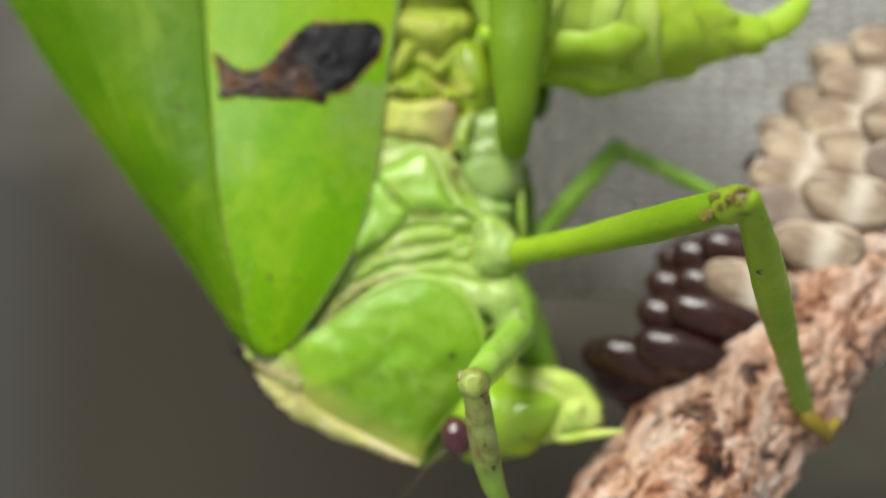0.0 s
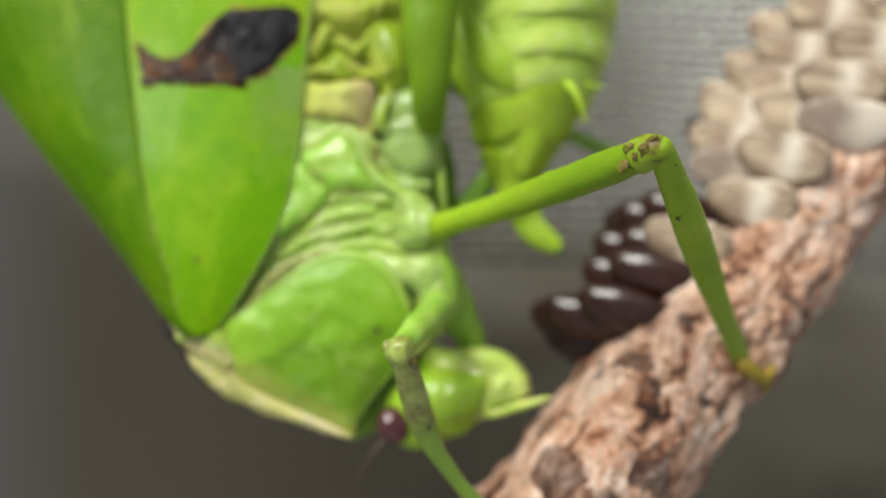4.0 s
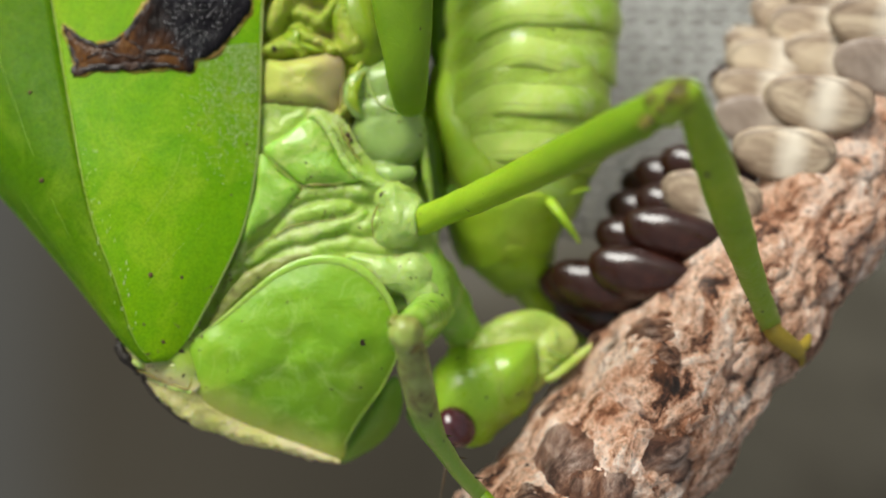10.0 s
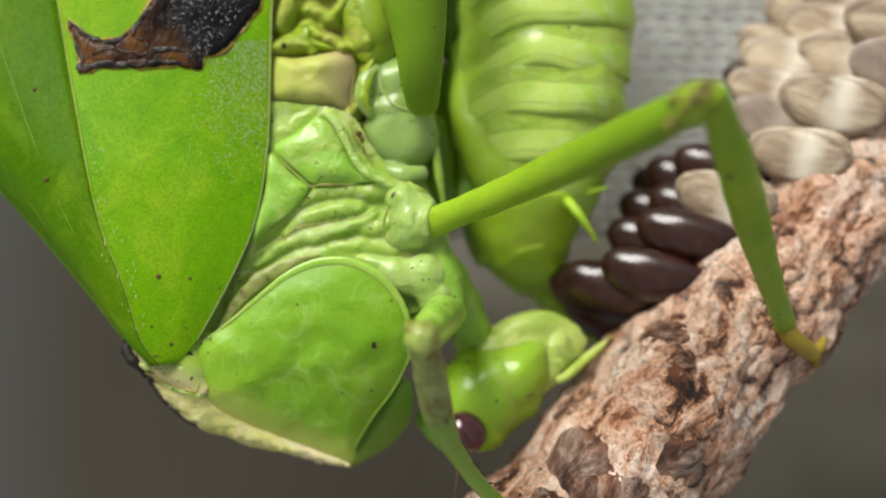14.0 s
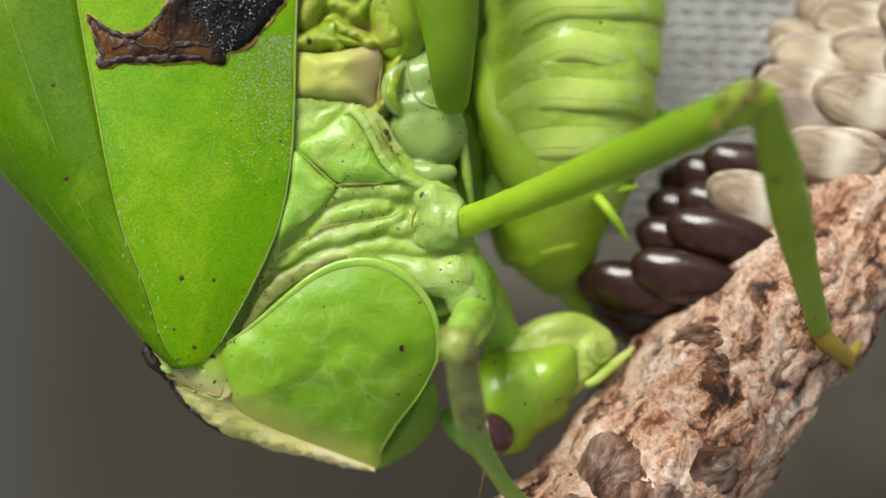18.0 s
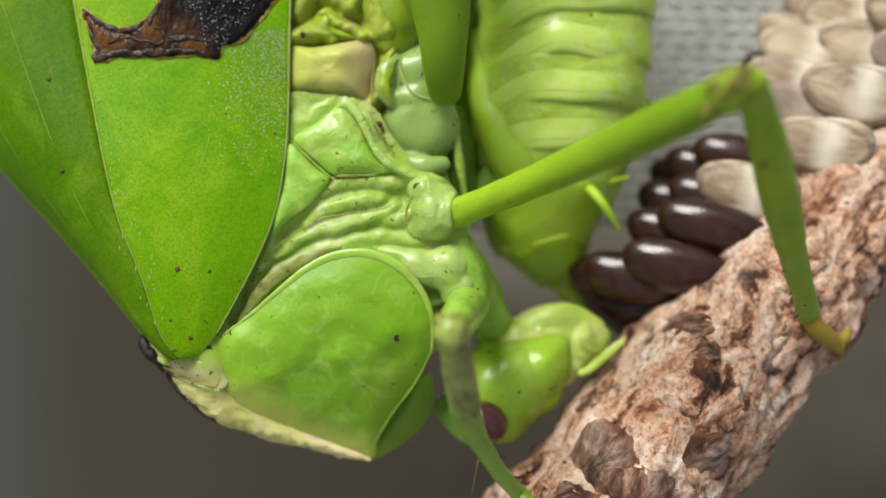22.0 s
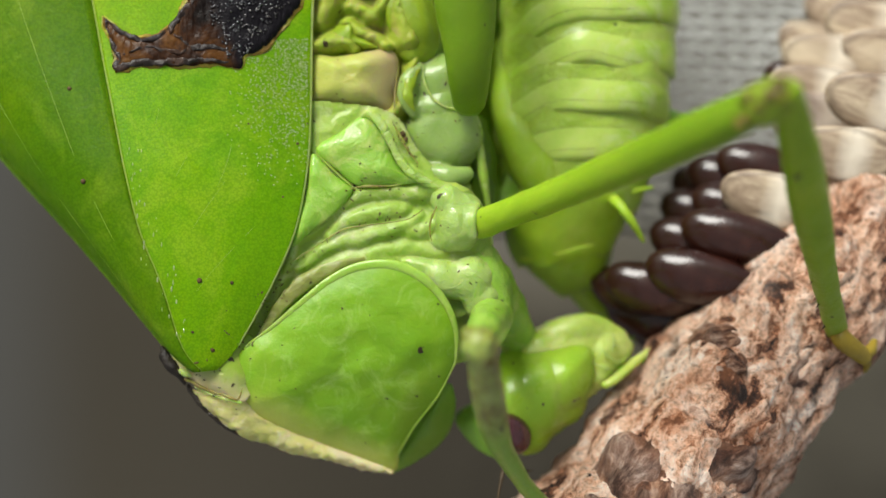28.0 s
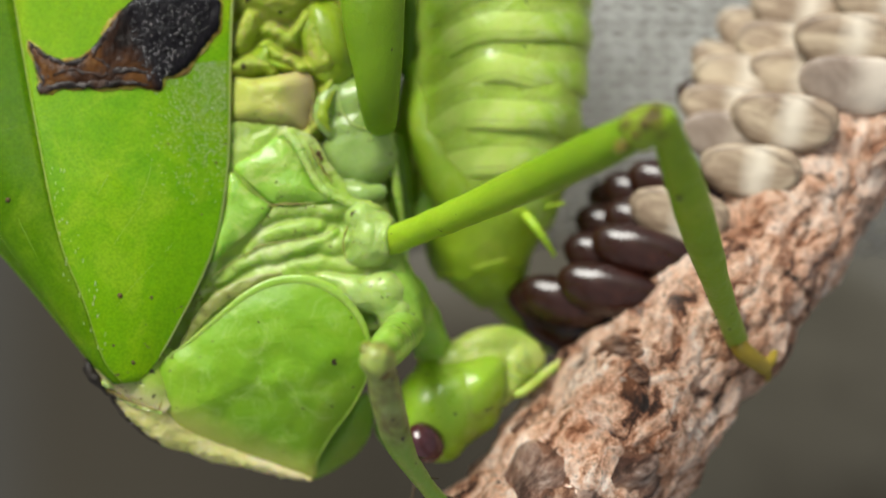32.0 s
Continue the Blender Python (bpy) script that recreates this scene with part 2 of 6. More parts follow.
ABDOMEN = skin("abdomen_green", [(0.22, (0.22, 0.41, 0.018)), (0.42, (0.365, 0.57, 0.05)), (0.58, (0.49, 0.65, 0.12)), (0.78, (0.61, 0.69, 0.22))],
               150, 0.34, bump=0.4, coat=0.25, coat_rough=0.10, wrinkle=0.35, pale=(0.57, 0.66, 0.32), pale_amount=0.85, sss=0.4)
MEMBRANE = skin("membrane_yellow", [(0.25, (0.24, 0.37, 0.022)), (0.5, (0.36, 0.52, 0.06)), (0.75, (0.51, 0.61, 0.16))], 300, 0.32, bump=0.6, coat=0.4, coat_rough=0.06, wrinkle=1.0,
                pale=(0.33, 0.42, 0.06), pale_amount=0.6, sss=0.5, specks=0.35, speck_colour=(0.10, 0.13, 0.04))
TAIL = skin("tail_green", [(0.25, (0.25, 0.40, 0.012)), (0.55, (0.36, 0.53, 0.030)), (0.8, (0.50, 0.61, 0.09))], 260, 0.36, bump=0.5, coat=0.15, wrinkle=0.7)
DIRTY = skin("dirty_fold_olive", [(0.3, (0.14, 0.14, 0.035)), (0.5, (0.25, 0.27, 0.07)), (0.7, (0.36, 0.42, 0.11))], 420, 0.42, specks=0.9, wrinkle=0.8, bump=0.6, coat=0.15)
CREASE = skin("crease_brown", [(0.35, (0.10, 0.06, 0.02)), (0.5, (0.20, 0.15, 0.04)), (0.65, (0.26, 0.30, 0.06))], 700, 0.45, specks=0.8)
FOLD = skin("fold_olive", [(0.3, (0.10, 0.13, 0.02)), (0.7, (0.22, 0.25, 0.05))], 500, 0.32, specks=0.6, coat=0.2)
LOBE = skin("lobe_green", [(0.25, (0.26, 0.44, 0.015)), (0.7, (0.40, 0.55, 0.05))], 250, 0.45, gloss=0.25, pale=(0.42, 0.55, 0.14), pale_amount=0.6)
HEAD = skin("head_green", [(0.25, (0.21, 0.39, 0.012)), (0.55, (0.30, 0.49, 0.025)), (0.8, (0.43, 0.56, 0.07))], 220, 0.34, coat=0.35, bump=0.5, specks=0.1, pale=(0.42, 0.52, 0.12), pale_amount=0.5)
MOUTH = skin("mouth_green", [(0.25, (0.34, 0.52, 0.05)), (0.5, (0.48, 0.60, 0.12)), (0.75, (0.62, 0.68, 0.26))], 330, 0.32, coat=0.35, coat_rough=0.08, bump=0.8, wrinkle=1.1, sss=0.7)
# Head green made darker: the shade behind the shield is in the colour.
GENA_SHADE = skin("gena_shade_green", [(0.25, (0.14, 0.29, 0.02)), (0.7, (0.21, 0.38, 0.05))], 300, 0.4)
EYE = skin("eye_maroon", [(0.3, (0.038, 0.008, 0.011)), (0.7, (0.085, 0.020, 0.025))], 1500, 0.2, sss=0, coat=0.9, bump=0.1)
SCAR = skin("scar_brown", [(0.38, (0.006, 0.003, 0.002)), (0.48, (0.030, 0.010, 0.003)), (0.57, (0.095, 0.036, 0.006)), (0.70, (0.20, 0.11, 0.04))],
            320, 0.42, cells=0.3, cell_scale=5200, bump=0.5, sss=0, gloss=0.08, wrinkle=0.7, coat=0.10, coat_rough=0.10,
            toward=((0.9, 0, 0.43), -5.6, -4.4, (0.006, 0.005, 0.007), 1.2))
SCAR_RIDGE = skin("scar_ridge_brown", [(0.35, (0.004, 0.003, 0.002)), (0.54, (0.014, 0.006, 0.004)), (0.68, (0.05, 0.02, 0.008))], 500, 0.5, sss=0, bump=0.9, wrinkle=1.0, coat=0.1)
WET_BLACK = skin("wet_black", [(0.3, (0.006, 0.005, 0.007)), (0.7, (0.02, 0.017, 0.018))], 900, 0.2, sss=0, coat=1.0, coat_rough=0.03, bump=0.0, gloss=0.6)
SCAR_RIM = skin("scar_rim_brown", [(0.32, (0.06, 0.025, 0.004)), (0.44, (0.24, 0.15, 0.02)), (0.54, (0.34, 0.32, 0.03)), (0.66, (0.36, 0.42, 0.05))], 420, 0.4)
BLACK_EDGE = skin("edge_black", [(0.3, (0.008, 0.006, 0.005)), (0.7, (0.028, 0.02, 0.012))], 900, 0.4, sss=0, wrinkle=1.0, bump=1.0)
VEIN = skin("vein_pale", [(0.3, (0.20, 0.38, 0.015)), (0.7, (0.30, 0.46, 0.06))], 400, 0.3)
MARGIN = skin("margin_pale", [(0.3, (0.20, 0.36, 0.02)), (0.7, (0.34, 0.44, 0.10))], 900, 0.3, coat=0.2, wrinkle=0.9)
BUMPS = skin("bump_clear", [(0.3, (0.28, 0.46, 0.06)), (0.7, (0.45, 0.56, 0.22))], 900, 0.12, coat=1.0, coat_rough=0.03, bump=0.0, gloss=0.5)
SPINE = skin("spine_dark", [(0.3, (0.03, 0.02, 0.01)), (0.7, (0.08, 0.05, 0.02))], 900, 0.4, sss=0)
DUST = skin("dust_dark", [(0.3, (0.03, 0.018, 0.008)), (0.7, (0.14, 0.085, 0.025))], 2500, 0.7, sss=0)
EGG_DARK = skin("egg_brown", [(0.25, (0.011, 0.0025, 0.0015)), (0.55, (0.030, 0.0075, 0.0045)), (0.8, (0.075, 0.023, 0.014))], 330, 0.32, gloss=0.30,
                sss=0, coat=0.55, bump=0.15, wrinkle=0.3, coat_rough=0.12)
EGG_GREY = skin("egg_grey", [(0.25, (0.15, 0.105, 0.08)), (0.45, (0.25, 0.19, 0.15)), (0.6, (0.40, 0.32, 0.26)), (0.75, (0.60, 0.53, 0.46))], 330, 0.36, sss=0, bump=0.4, along=(-0.6, 1.2, (0.62, 0.54, 0.45)))


def pale_egg_material():
    """Dry cream shell: a whiter band across the middle, faint streaks along, a brown line inside the rim."""
    mat, nodes, links, b = nodes_of("egg_cream")
    coord = nodes.new("ShaderNodeTexCoord").outputs["Object"]
    info = nodes.new("ShaderNodeObjectInfo")
    spread = nodes.new("ShaderNodeVectorMath")
    spread.operation = "MULTIPLY_ADD"
    links.new(info.outputs["Random"], spread.inputs[0])
    spread.inputs[1].default_value = (0.05, 0.05, 0.05)
    links.new(coord, spread.inputs[2])
    m = nodes.new("ShaderNodeMapping")
    m.inputs["Scale"].default_value = (0.35, 1.4, 1.4)
    links.new(spread.outputs["Vector"], m.inputs["Vector"])
    n = noise_node(nodes, links, m.outputs["Vector"], 620, 7, 0.65, 0.9)
    r = ramp_node(nodes, [(0.30, (0.08, 0.05, 0.035)), (0.40, (0.26, 0.18, 0.12)), (0.50, (0.42, 0.315, 0.22)), (0.63, (0.63, 0.51, 0.36)), (0.8, (0.36, 0.265, 0.17))])
    links.new(n.outputs["Fac"], r.inputs["Fac"])

    def sized(scale, shove=(0, 0, 0)):
        g = nodes.new("ShaderNodeMapping")
        g.inputs["Scale"].default_value, g.inputs["Location"].default_value = scale, shove
        links.new(coord, g.inputs["Vector"])
        wob = noise_node(nodes, links, spread.outputs["Vector"], 900, 4, 0.6)
        off = nodes.new("ShaderNodeVectorMath")
        off.operation = "MULTIPLY_ADD"
        links.new(wob.outputs["Color"], off.inputs[0])
        off.inputs[1].default_value = (0.34, 0.34, 0.34)
        links.new(g.outputs["Vector"], off.inputs[2])
        length = nodes.new("ShaderNodeVectorMath")
        length.operation = "LENGTH"
        links.new(off.outputs["Vector"], length.inputs[0])
        return length.outputs["Value"]

    def over(factor, below, colour):
        mix = nodes.new("ShaderNodeMix")
        mix.data_type = "RGBA"
        links.new(factor, mix.inputs["Factor"])
        links.new(below, mix.inputs["A"])
        mix.inputs["B"].default_value = (*colour, 1)
        return mix.outputs["Result"]

    band = ramp_node(nodes, [(0.05, (0.9,) * 3), (0.42, (0, 0, 0))])
    links.new(sized((1 / (2.6 * MM), 0, 0), (-0.34, -0.17, -0.17)), band.inputs["Fac"])
    colour = over(band.outputs["Color"], r.outputs["Color"], (0.80, 0.71, 0.58))
    line = ramp_node(nodes, [(0.80, (0, 0, 0)), (0.90, (0.55,) * 3), (0.96, (0.55,) * 3), (1.02, (0.2,) * 3)])
    links.new(sized((1 / (2.85 * MM), 0, 1 / (1.55 * MM)), (-0.17, -0.17, 0.0)), line.inputs["Fac"])
    colour = over(line.outputs["Color"], colour, (0.13, 0.09, 0.06))
    links.new(colour, b.inputs["Base Color"])
    b.inputs["Roughness"].default_value = 0.5
    f = noise_node(nodes, links, coord, 4200, 5, 0.65)
    bp = nodes.new("ShaderNodeBump")
    bp.inputs["Strength"].default_value, bp.inputs["Distance"].default_value = 0.45, 0.04 * MM
    links.new(f.outputs["Fac"], bp.inputs["Height"])
    links.new(bp.outputs["Normal"], b.inputs["Normal"])
    return mat


EGG_CREAM = pale_egg_material()


def bark_material(name, lone=False):
    """Fibrous red-brown bark. The fibres wind round the knobs; lone pieces have no knob field of their own."""
    mat, nodes, links, b = nodes_of(name)
    coord = nodes.new("ShaderNodeTexCoord").outputs["Object"]

    def maths(kind, first, second=0.0, third=0.0):
        x = nodes.new("ShaderNodeMath")
        x.operation = kind
        for value, socket in zip((first, second, third), x.inputs):
            if isinstance(value, float):
                socket.default_value = value
            else:
                links.new(value, socket)
        return x.outputs["Value"]

    def field(key):
        a = nodes.new("ShaderNodeAttribute")
        a.attribute_name = key
        return a.outputs["Fac"]

    def mask(value, low, high):
        r = ramp_node(nodes, [(low, (0, 0, 0)), (high, (1, 1, 1))] if low < high else [(high, (1, 1, 1)), (low, (0, 0, 0))])
        links.new(value, r.inputs["Fac"])
        return r.outputs["Color"]

    def over(factor, below, above, kind="MIX"):
        x = nodes.new("ShaderNodeMix")
        x.data_type, x.blend_type = "RGBA", kind
        for value, socket in ((factor, x.inputs["Factor"]), (below, x.inputs["A"]), (above, x.inputs["B"])):
            if isinstance(value, float):
                socket.default_value = value
            elif isinstance(value, tuple):
                socket.default_value = (*value, 1)
            else:
                links.new(value, socket)
        return x.outputs["Result"]

    if lone:
        info = nodes.new("ShaderNodeObjectInfo")
        sep = nodes.new("ShaderNodeSeparateXYZ")
        links.new(coord, sep.inputs[0])
        knob = maths("MULTIPLY_ADD", sep.outputs["Y"], 260.0, info.outputs["Random"])
        pick = info.outputs["Random"]
    else:
        knob, pick = field("knob"), field("pick")
    # fibres: drawn out along the branch, and turned aside by the knobs
    warp = noise_node(nodes, links, coord, 330, 6, 0.6)
    bent = nodes.new("ShaderNodeVectorMath")
    bent.operation = "MULTIPLY_ADD"
    links.new(warp.outputs["Color"], bent.inputs[0])
    bent.inputs[1].default_value = (0.0042, 0.0042, 0.0042)
    links.new(coord, bent.inputs[2])
    turned = nodes.new("ShaderNodeMapping")
    turned.inputs["Rotation"].default_value = (0.0, 0.0 if lone else radians(49), 0.0)
    links.new(bent.outputs["Vector"], turned.inputs["Vector"])
    drawn = nodes.new("ShaderNodeMapping")
    drawn.inputs["Scale"].default_value = (0.28, 1.0, 1.25)
    links.new(turned.outputs["Vector"], drawn.inputs["Vector"])
    ringed = nodes.new("ShaderNodeVectorMath")
    links.new(drawn.outputs["Vector"], ringed.inputs[0])
    ring_way = nodes.new("ShaderNodeCombineXYZ")
    links.new(maths("MULTIPLY", knob, 0.0022), ring_way.inputs[2])
    links.new(ring_way.outputs["Vector"], ringed.inputs[1])
    fibre = noise_node(nodes, links, ringed.outputs["Vector"], 900, 12, 0.71, 0.35)
    # the same fibres are dark and rusty over the knobs, paler between them, whitest on worn crowns
    face = noise_node(nodes, links, coord, 900, 10, 0.75, 0.6)
    drift = noise_node(nodes, links, coord, 190, 4, 0.6, 0.4)
    if lone:
        inside = maths("MULTIPLY_ADD", warp.outputs["Fac"], 1.4, -0.5)
    else:
        rough_edge = maths("MULTIPLY_ADD", face.outputs["Fac"], 0.5, knob)
        near = maths("MULTIPLY_ADD", rough_edge, -3.4, 2.75)
        inside = maths("MULTIPLY", maths("MINIMUM", maths("MAXIMUM", near, 0.0), 1.0), maths("MINIMUM", maths("MAXIMUM", maths("MULTIPLY_ADD", pick, 3.0, -0.75), 0.0), 1.0))
    tone = maths("MULTIPLY_ADD", inside, -0.085, fibre.outputs["Fac"])
    tone = maths("MULTIPLY_ADD", drift.outputs["Fac"], 0.07, maths("ADD", tone, -0.020))
    tones = ramp_node(nodes, [(0.34, (0.014, 0.008, 0.006)), (0.398, (0.085, 0.033, 0.018)), (0.435, (0.34, 0.145, 0.076)), (0.48, (0.65, 0.375, 0.245)),
                              (0.545, (0.78, 0.53, 0.39)), (0.64, (0.94, 0.77, 0.66))])
    links.new(tone, tones.inputs["Fac"])
    colour = tones.outputs["Color"]
    worn = over(1.0, mask(maths("MULTIPLY", pick, face.outputs["Fac"]), 0.36, 0.50), inside, "MULTIPLY")
    colour = over(worn, colour, over(0.6, colour, (0.62, 0.58, 0.55)))
    colour = over(mask(drift.outputs["Fac"], 0.46, 0.34), colour, over(0.45, colour, (0.42, 0.16, 0.07)))
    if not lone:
        # near-black painted into the grooves between knobs, in place of their shade
        cleft_shade = maths("MULTIPLY_ADD", face.outputs["Fac"], 0.22, field("edge"))
        colour = over(mask(cleft_shade, 0.135, 0.095), colour, (0.022, 0.013, 0.010))
    pits = noise_node(nodes, links, coord, 1500, 3, 0.6, 0.8)
    colour = over(mask(pits.outputs["Fac"], 0.69, 0.73), colour, (0.014, 0.011, 0.010))
    fine = noise_node(nodes, links, coord, 3200, 6, 0.7)
    grain = ramp_node(nodes, [(0.36, (0.40, 0.36, 0.33)), (0.45, (1, 1, 1)), (0.62, (1.4, 1.38, 1.36))])
    links.new(fine.outputs["Fac"], grain.inputs["Fac"])
    links.new(over(0.8, colour, grain.outputs["Color"], "MULTIPLY"), b.inputs["Base Color"])
    b.inputs["Roughness"].default_value = 0.5
    b.inputs["Specular IOR Level"].default_value = 0.4
    height = maths("MULTIPLY_ADD", fine.outputs["Fac"], 0.35, maths("ADD", fibre.outputs["Fac"], maths("MULTIPLY", face.outputs["Fac"], 0.5)))
    bp = nodes.new("ShaderNodeBump")
    bp.inputs["Strength"].default_value, bp.inputs["Distance"].default_value = 1.0, 0.5 * MM
    links.new(height, bp.inputs["Height"])
    links.new(bp.outputs["Normal"], b.inputs["Normal"])
    return mat


BARK = bark_material("bark")
BARK_FLAKE = bark_material("bark_flake", True)


def boss_material():
    """Bare brown knob: dark fibrous flanks, a worn grey-white crown with brown scratches."""
    mat, nodes, links, b = nodes_of("bark_boss")
    coord = nodes.new("ShaderNodeTexCoord").outputs["Object"]
    info = nodes.new("ShaderNodeObjectInfo")
    shift = nodes.new("ShaderNodeVectorMath")
    shift.operation = "MULTIPLY_ADD"
    links.new(info.outputs["Random"], shift.inputs[0])
    shift.inputs[1].default_value = (0.01, 0.007, 0.013)
    links.new(coord, shift.inputs[2])
    drawn = nodes.new("ShaderNodeMapping")
    drawn.inputs["Scale"].default_value = (0.45, 1.0, 1.0)
    links.new(shift.outputs["Vector"], drawn.inputs["Vector"])
    fibre = noise_node(nodes, links, drawn.outputs["Vector"], 1700, 10, 0.72, 0.5)
    patch = noise_node(nodes, links, shift.outputs["Vector"], 620, 8, 0.7, 0.4)
    tones = ramp_node(nodes, [(0.34, (0.012, 0.006, 0.005)), (0.43, (0.085, 0.036, 0.022)), (0.52, (0.22, 0.10, 0.058)), (0.61, (0.46, 0.26, 0.165)), (0.70, (0.66, 0.48, 0.37))])
    links.new(fibre.outputs["Fac"], tones.inputs["Fac"])
    sep = nodes.new("ShaderNodeSeparateXYZ")
    links.new(coord, sep.inputs[0])
    crown = nodes.new("ShaderNodeMath")
    crown.operation = "MULTIPLY_ADD"
    links.new(sep.outputs["Z"], crown.inputs[0])
    crown.inputs[1].default_value = 420.0
    links.new(patch.outputs["Fac"], crown.inputs[2])
    worn = ramp_node(nodes, [(0.66, (0, 0, 0)), (0.94, (0.75, 0.75, 0.75))])
    links.new(crown.outputs["Value"], worn.inputs["Fac"])
    pale = ramp_node(nodes, [(0.42, (0.05, 0.030, 0.022)), (0.50, (0.33, 0.26, 0.22)), (0.59, (0.74, 0.68, 0.63))])
    links.new(fibre.outputs["Fac"], pale.inputs["Fac"])
    x = nodes.new("ShaderNodeMix")
    x.data_type = "RGBA"
    links.new(worn.outputs["Color"], x.inputs["Factor"])
    links.new(tones.outputs["Color"], x.inputs["A"])
    links.new(pale.outputs["Color"], x.inputs["B"])
    links.new(x.outputs["Result"], b.inputs["Base Color"])
    b.inputs["Roughness"].default_value = 0.45
    b.inputs["Specular IOR Level"].default_value = 0.4
    bp = nodes.new("ShaderNodeBump")
    bp.inputs["Strength"].default_value, bp.inputs["Distance"].default_value = 1.0, 0.7 * MM
    links.new(fibre.outputs["Fac"], bp.inputs["Height"])
    links.new(bp.outputs["Normal"], b.inputs["Normal"])
    return mat


BOSS = boss_material()


def backdrop_material(name, dark, mid, light, strip=(-42.8, -29.5), rise=9.0, lean=4.5):
    """Mottled backdrop colour that runs from dark brown below to pale grey above."""
    mat, nodes, links, b = nodes_of(name)
    coord = nodes.new("ShaderNodeTexCoord").outputs["Object"]
    m = nodes.new("ShaderNodeMapping")
    m.inputs["Rotation"].default_value = (0, radians(-14), 0)
    m.inputs["Scale"].default_value = (1, 1, 2.2)
    links.new(coord, m.inputs["Vector"])
    n = noise_node(nodes, links, m.outputs["Vector"], 26, 3, 0.5, 0.4)
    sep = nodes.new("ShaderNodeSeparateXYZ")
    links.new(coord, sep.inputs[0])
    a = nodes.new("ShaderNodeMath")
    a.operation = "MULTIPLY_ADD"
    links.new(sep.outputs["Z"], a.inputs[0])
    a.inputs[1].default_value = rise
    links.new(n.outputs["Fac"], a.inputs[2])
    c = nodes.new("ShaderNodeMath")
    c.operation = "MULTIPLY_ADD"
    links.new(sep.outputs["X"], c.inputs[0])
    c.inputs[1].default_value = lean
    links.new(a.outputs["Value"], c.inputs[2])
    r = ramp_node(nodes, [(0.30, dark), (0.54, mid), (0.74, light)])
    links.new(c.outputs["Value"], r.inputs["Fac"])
    # a paler strip at one side that fades out inwards
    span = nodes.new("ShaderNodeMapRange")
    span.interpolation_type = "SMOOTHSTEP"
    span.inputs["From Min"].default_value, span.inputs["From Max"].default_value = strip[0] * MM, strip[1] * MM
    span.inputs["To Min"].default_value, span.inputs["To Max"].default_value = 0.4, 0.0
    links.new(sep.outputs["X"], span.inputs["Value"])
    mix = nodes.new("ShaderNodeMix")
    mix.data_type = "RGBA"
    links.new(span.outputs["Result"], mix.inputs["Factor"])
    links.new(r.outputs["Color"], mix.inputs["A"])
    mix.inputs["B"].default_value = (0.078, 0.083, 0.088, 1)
    links.new(mix.outputs["Result"], b.inputs["Base Color"])
    b.inputs["Roughness"].default_value = 0.9
    return mat


# The threads darken downwards too, so the net's lower edge meets the cloth's tone.
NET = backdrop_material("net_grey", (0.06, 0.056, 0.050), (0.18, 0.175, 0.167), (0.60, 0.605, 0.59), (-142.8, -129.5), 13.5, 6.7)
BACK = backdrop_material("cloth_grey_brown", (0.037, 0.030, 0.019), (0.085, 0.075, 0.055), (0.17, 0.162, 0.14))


# ---- building blocks ----
def part(name, bm, material, parent=None, label="", smooth=True):
    """Links a bmesh, in millimetres, as one mesh object under a thing or a part."""
    bmesh.ops.recalc_face_normals(bm, faces=bm.faces)
    for v in bm.verts:
        v.co *= MM
    me = bpy.data.meshes.new(name)
    bm.to_mesh(me)
    bm.free()
    if smooth:
        for p in me.polygons:
            p.use_smooth = True
    me.materials.append(material)
    ob = new(name, me)
    ob.parent = parent
    return tagged(ob, label)


def spline(points, count, closed=False):
    """Catmull-Rom through points, resampled evenly to count points."""
    pts = [Vector(p) for p in points]
    n = len(pts)
    fine = []
    for i in range(n if closed else n - 1):
        if closed:
            a, b, c, d = (pts[(i + k) % n] for k in (-1, 0, 1, 2))
        else:
            a, b, c, d = pts[max(i - 1, 0)], pts[i], pts[i + 1], pts[min(i + 2, n - 1)]
        for k in range(16):
            t = k / 16
            fine.append(0.5 * (2 * b + (c - a) * t + (2 * a - 5 * b + 4 * c - d) * t * t + (3 * b - a - 3 * c + d) * t ** 3))
    fine.append(fine[0] if closed else pts[-1])
    along = [0.0]
    for p, q in zip(fine, fine[1:]):
        along.append(along[-1] + (q - p).length)
    out, j = [], 0
    steps = count if closed else count - 1
    for i in range(count):
        want = along[-1] * i / steps
        while j < len(along) - 2 and along[j + 1] < want:
            j += 1
        f = (want - along[j]) / max(along[j + 1] - along[j], 1e-9)
        out.append(fine[j].lerp(fine[j + 1], min(max(f, 0), 1)))
    return out


def values(stops, count):
    """count numbers that run evenly through the given ones."""
    xs = np.linspace(0, 1, len(stops))
    return [float(v) for v in np.interp(np.linspace(0, 1, count), xs, stops)]


def grid_faces(bm, rows, closed=False):
    for r, s in zip(rows, rows[1:]):
        n = len(r)
        for i in range(n if closed else n - 1):
            bm.faces.new((r[i], r[(i + 1) % n], s[(i + 1) % n], s[i]))


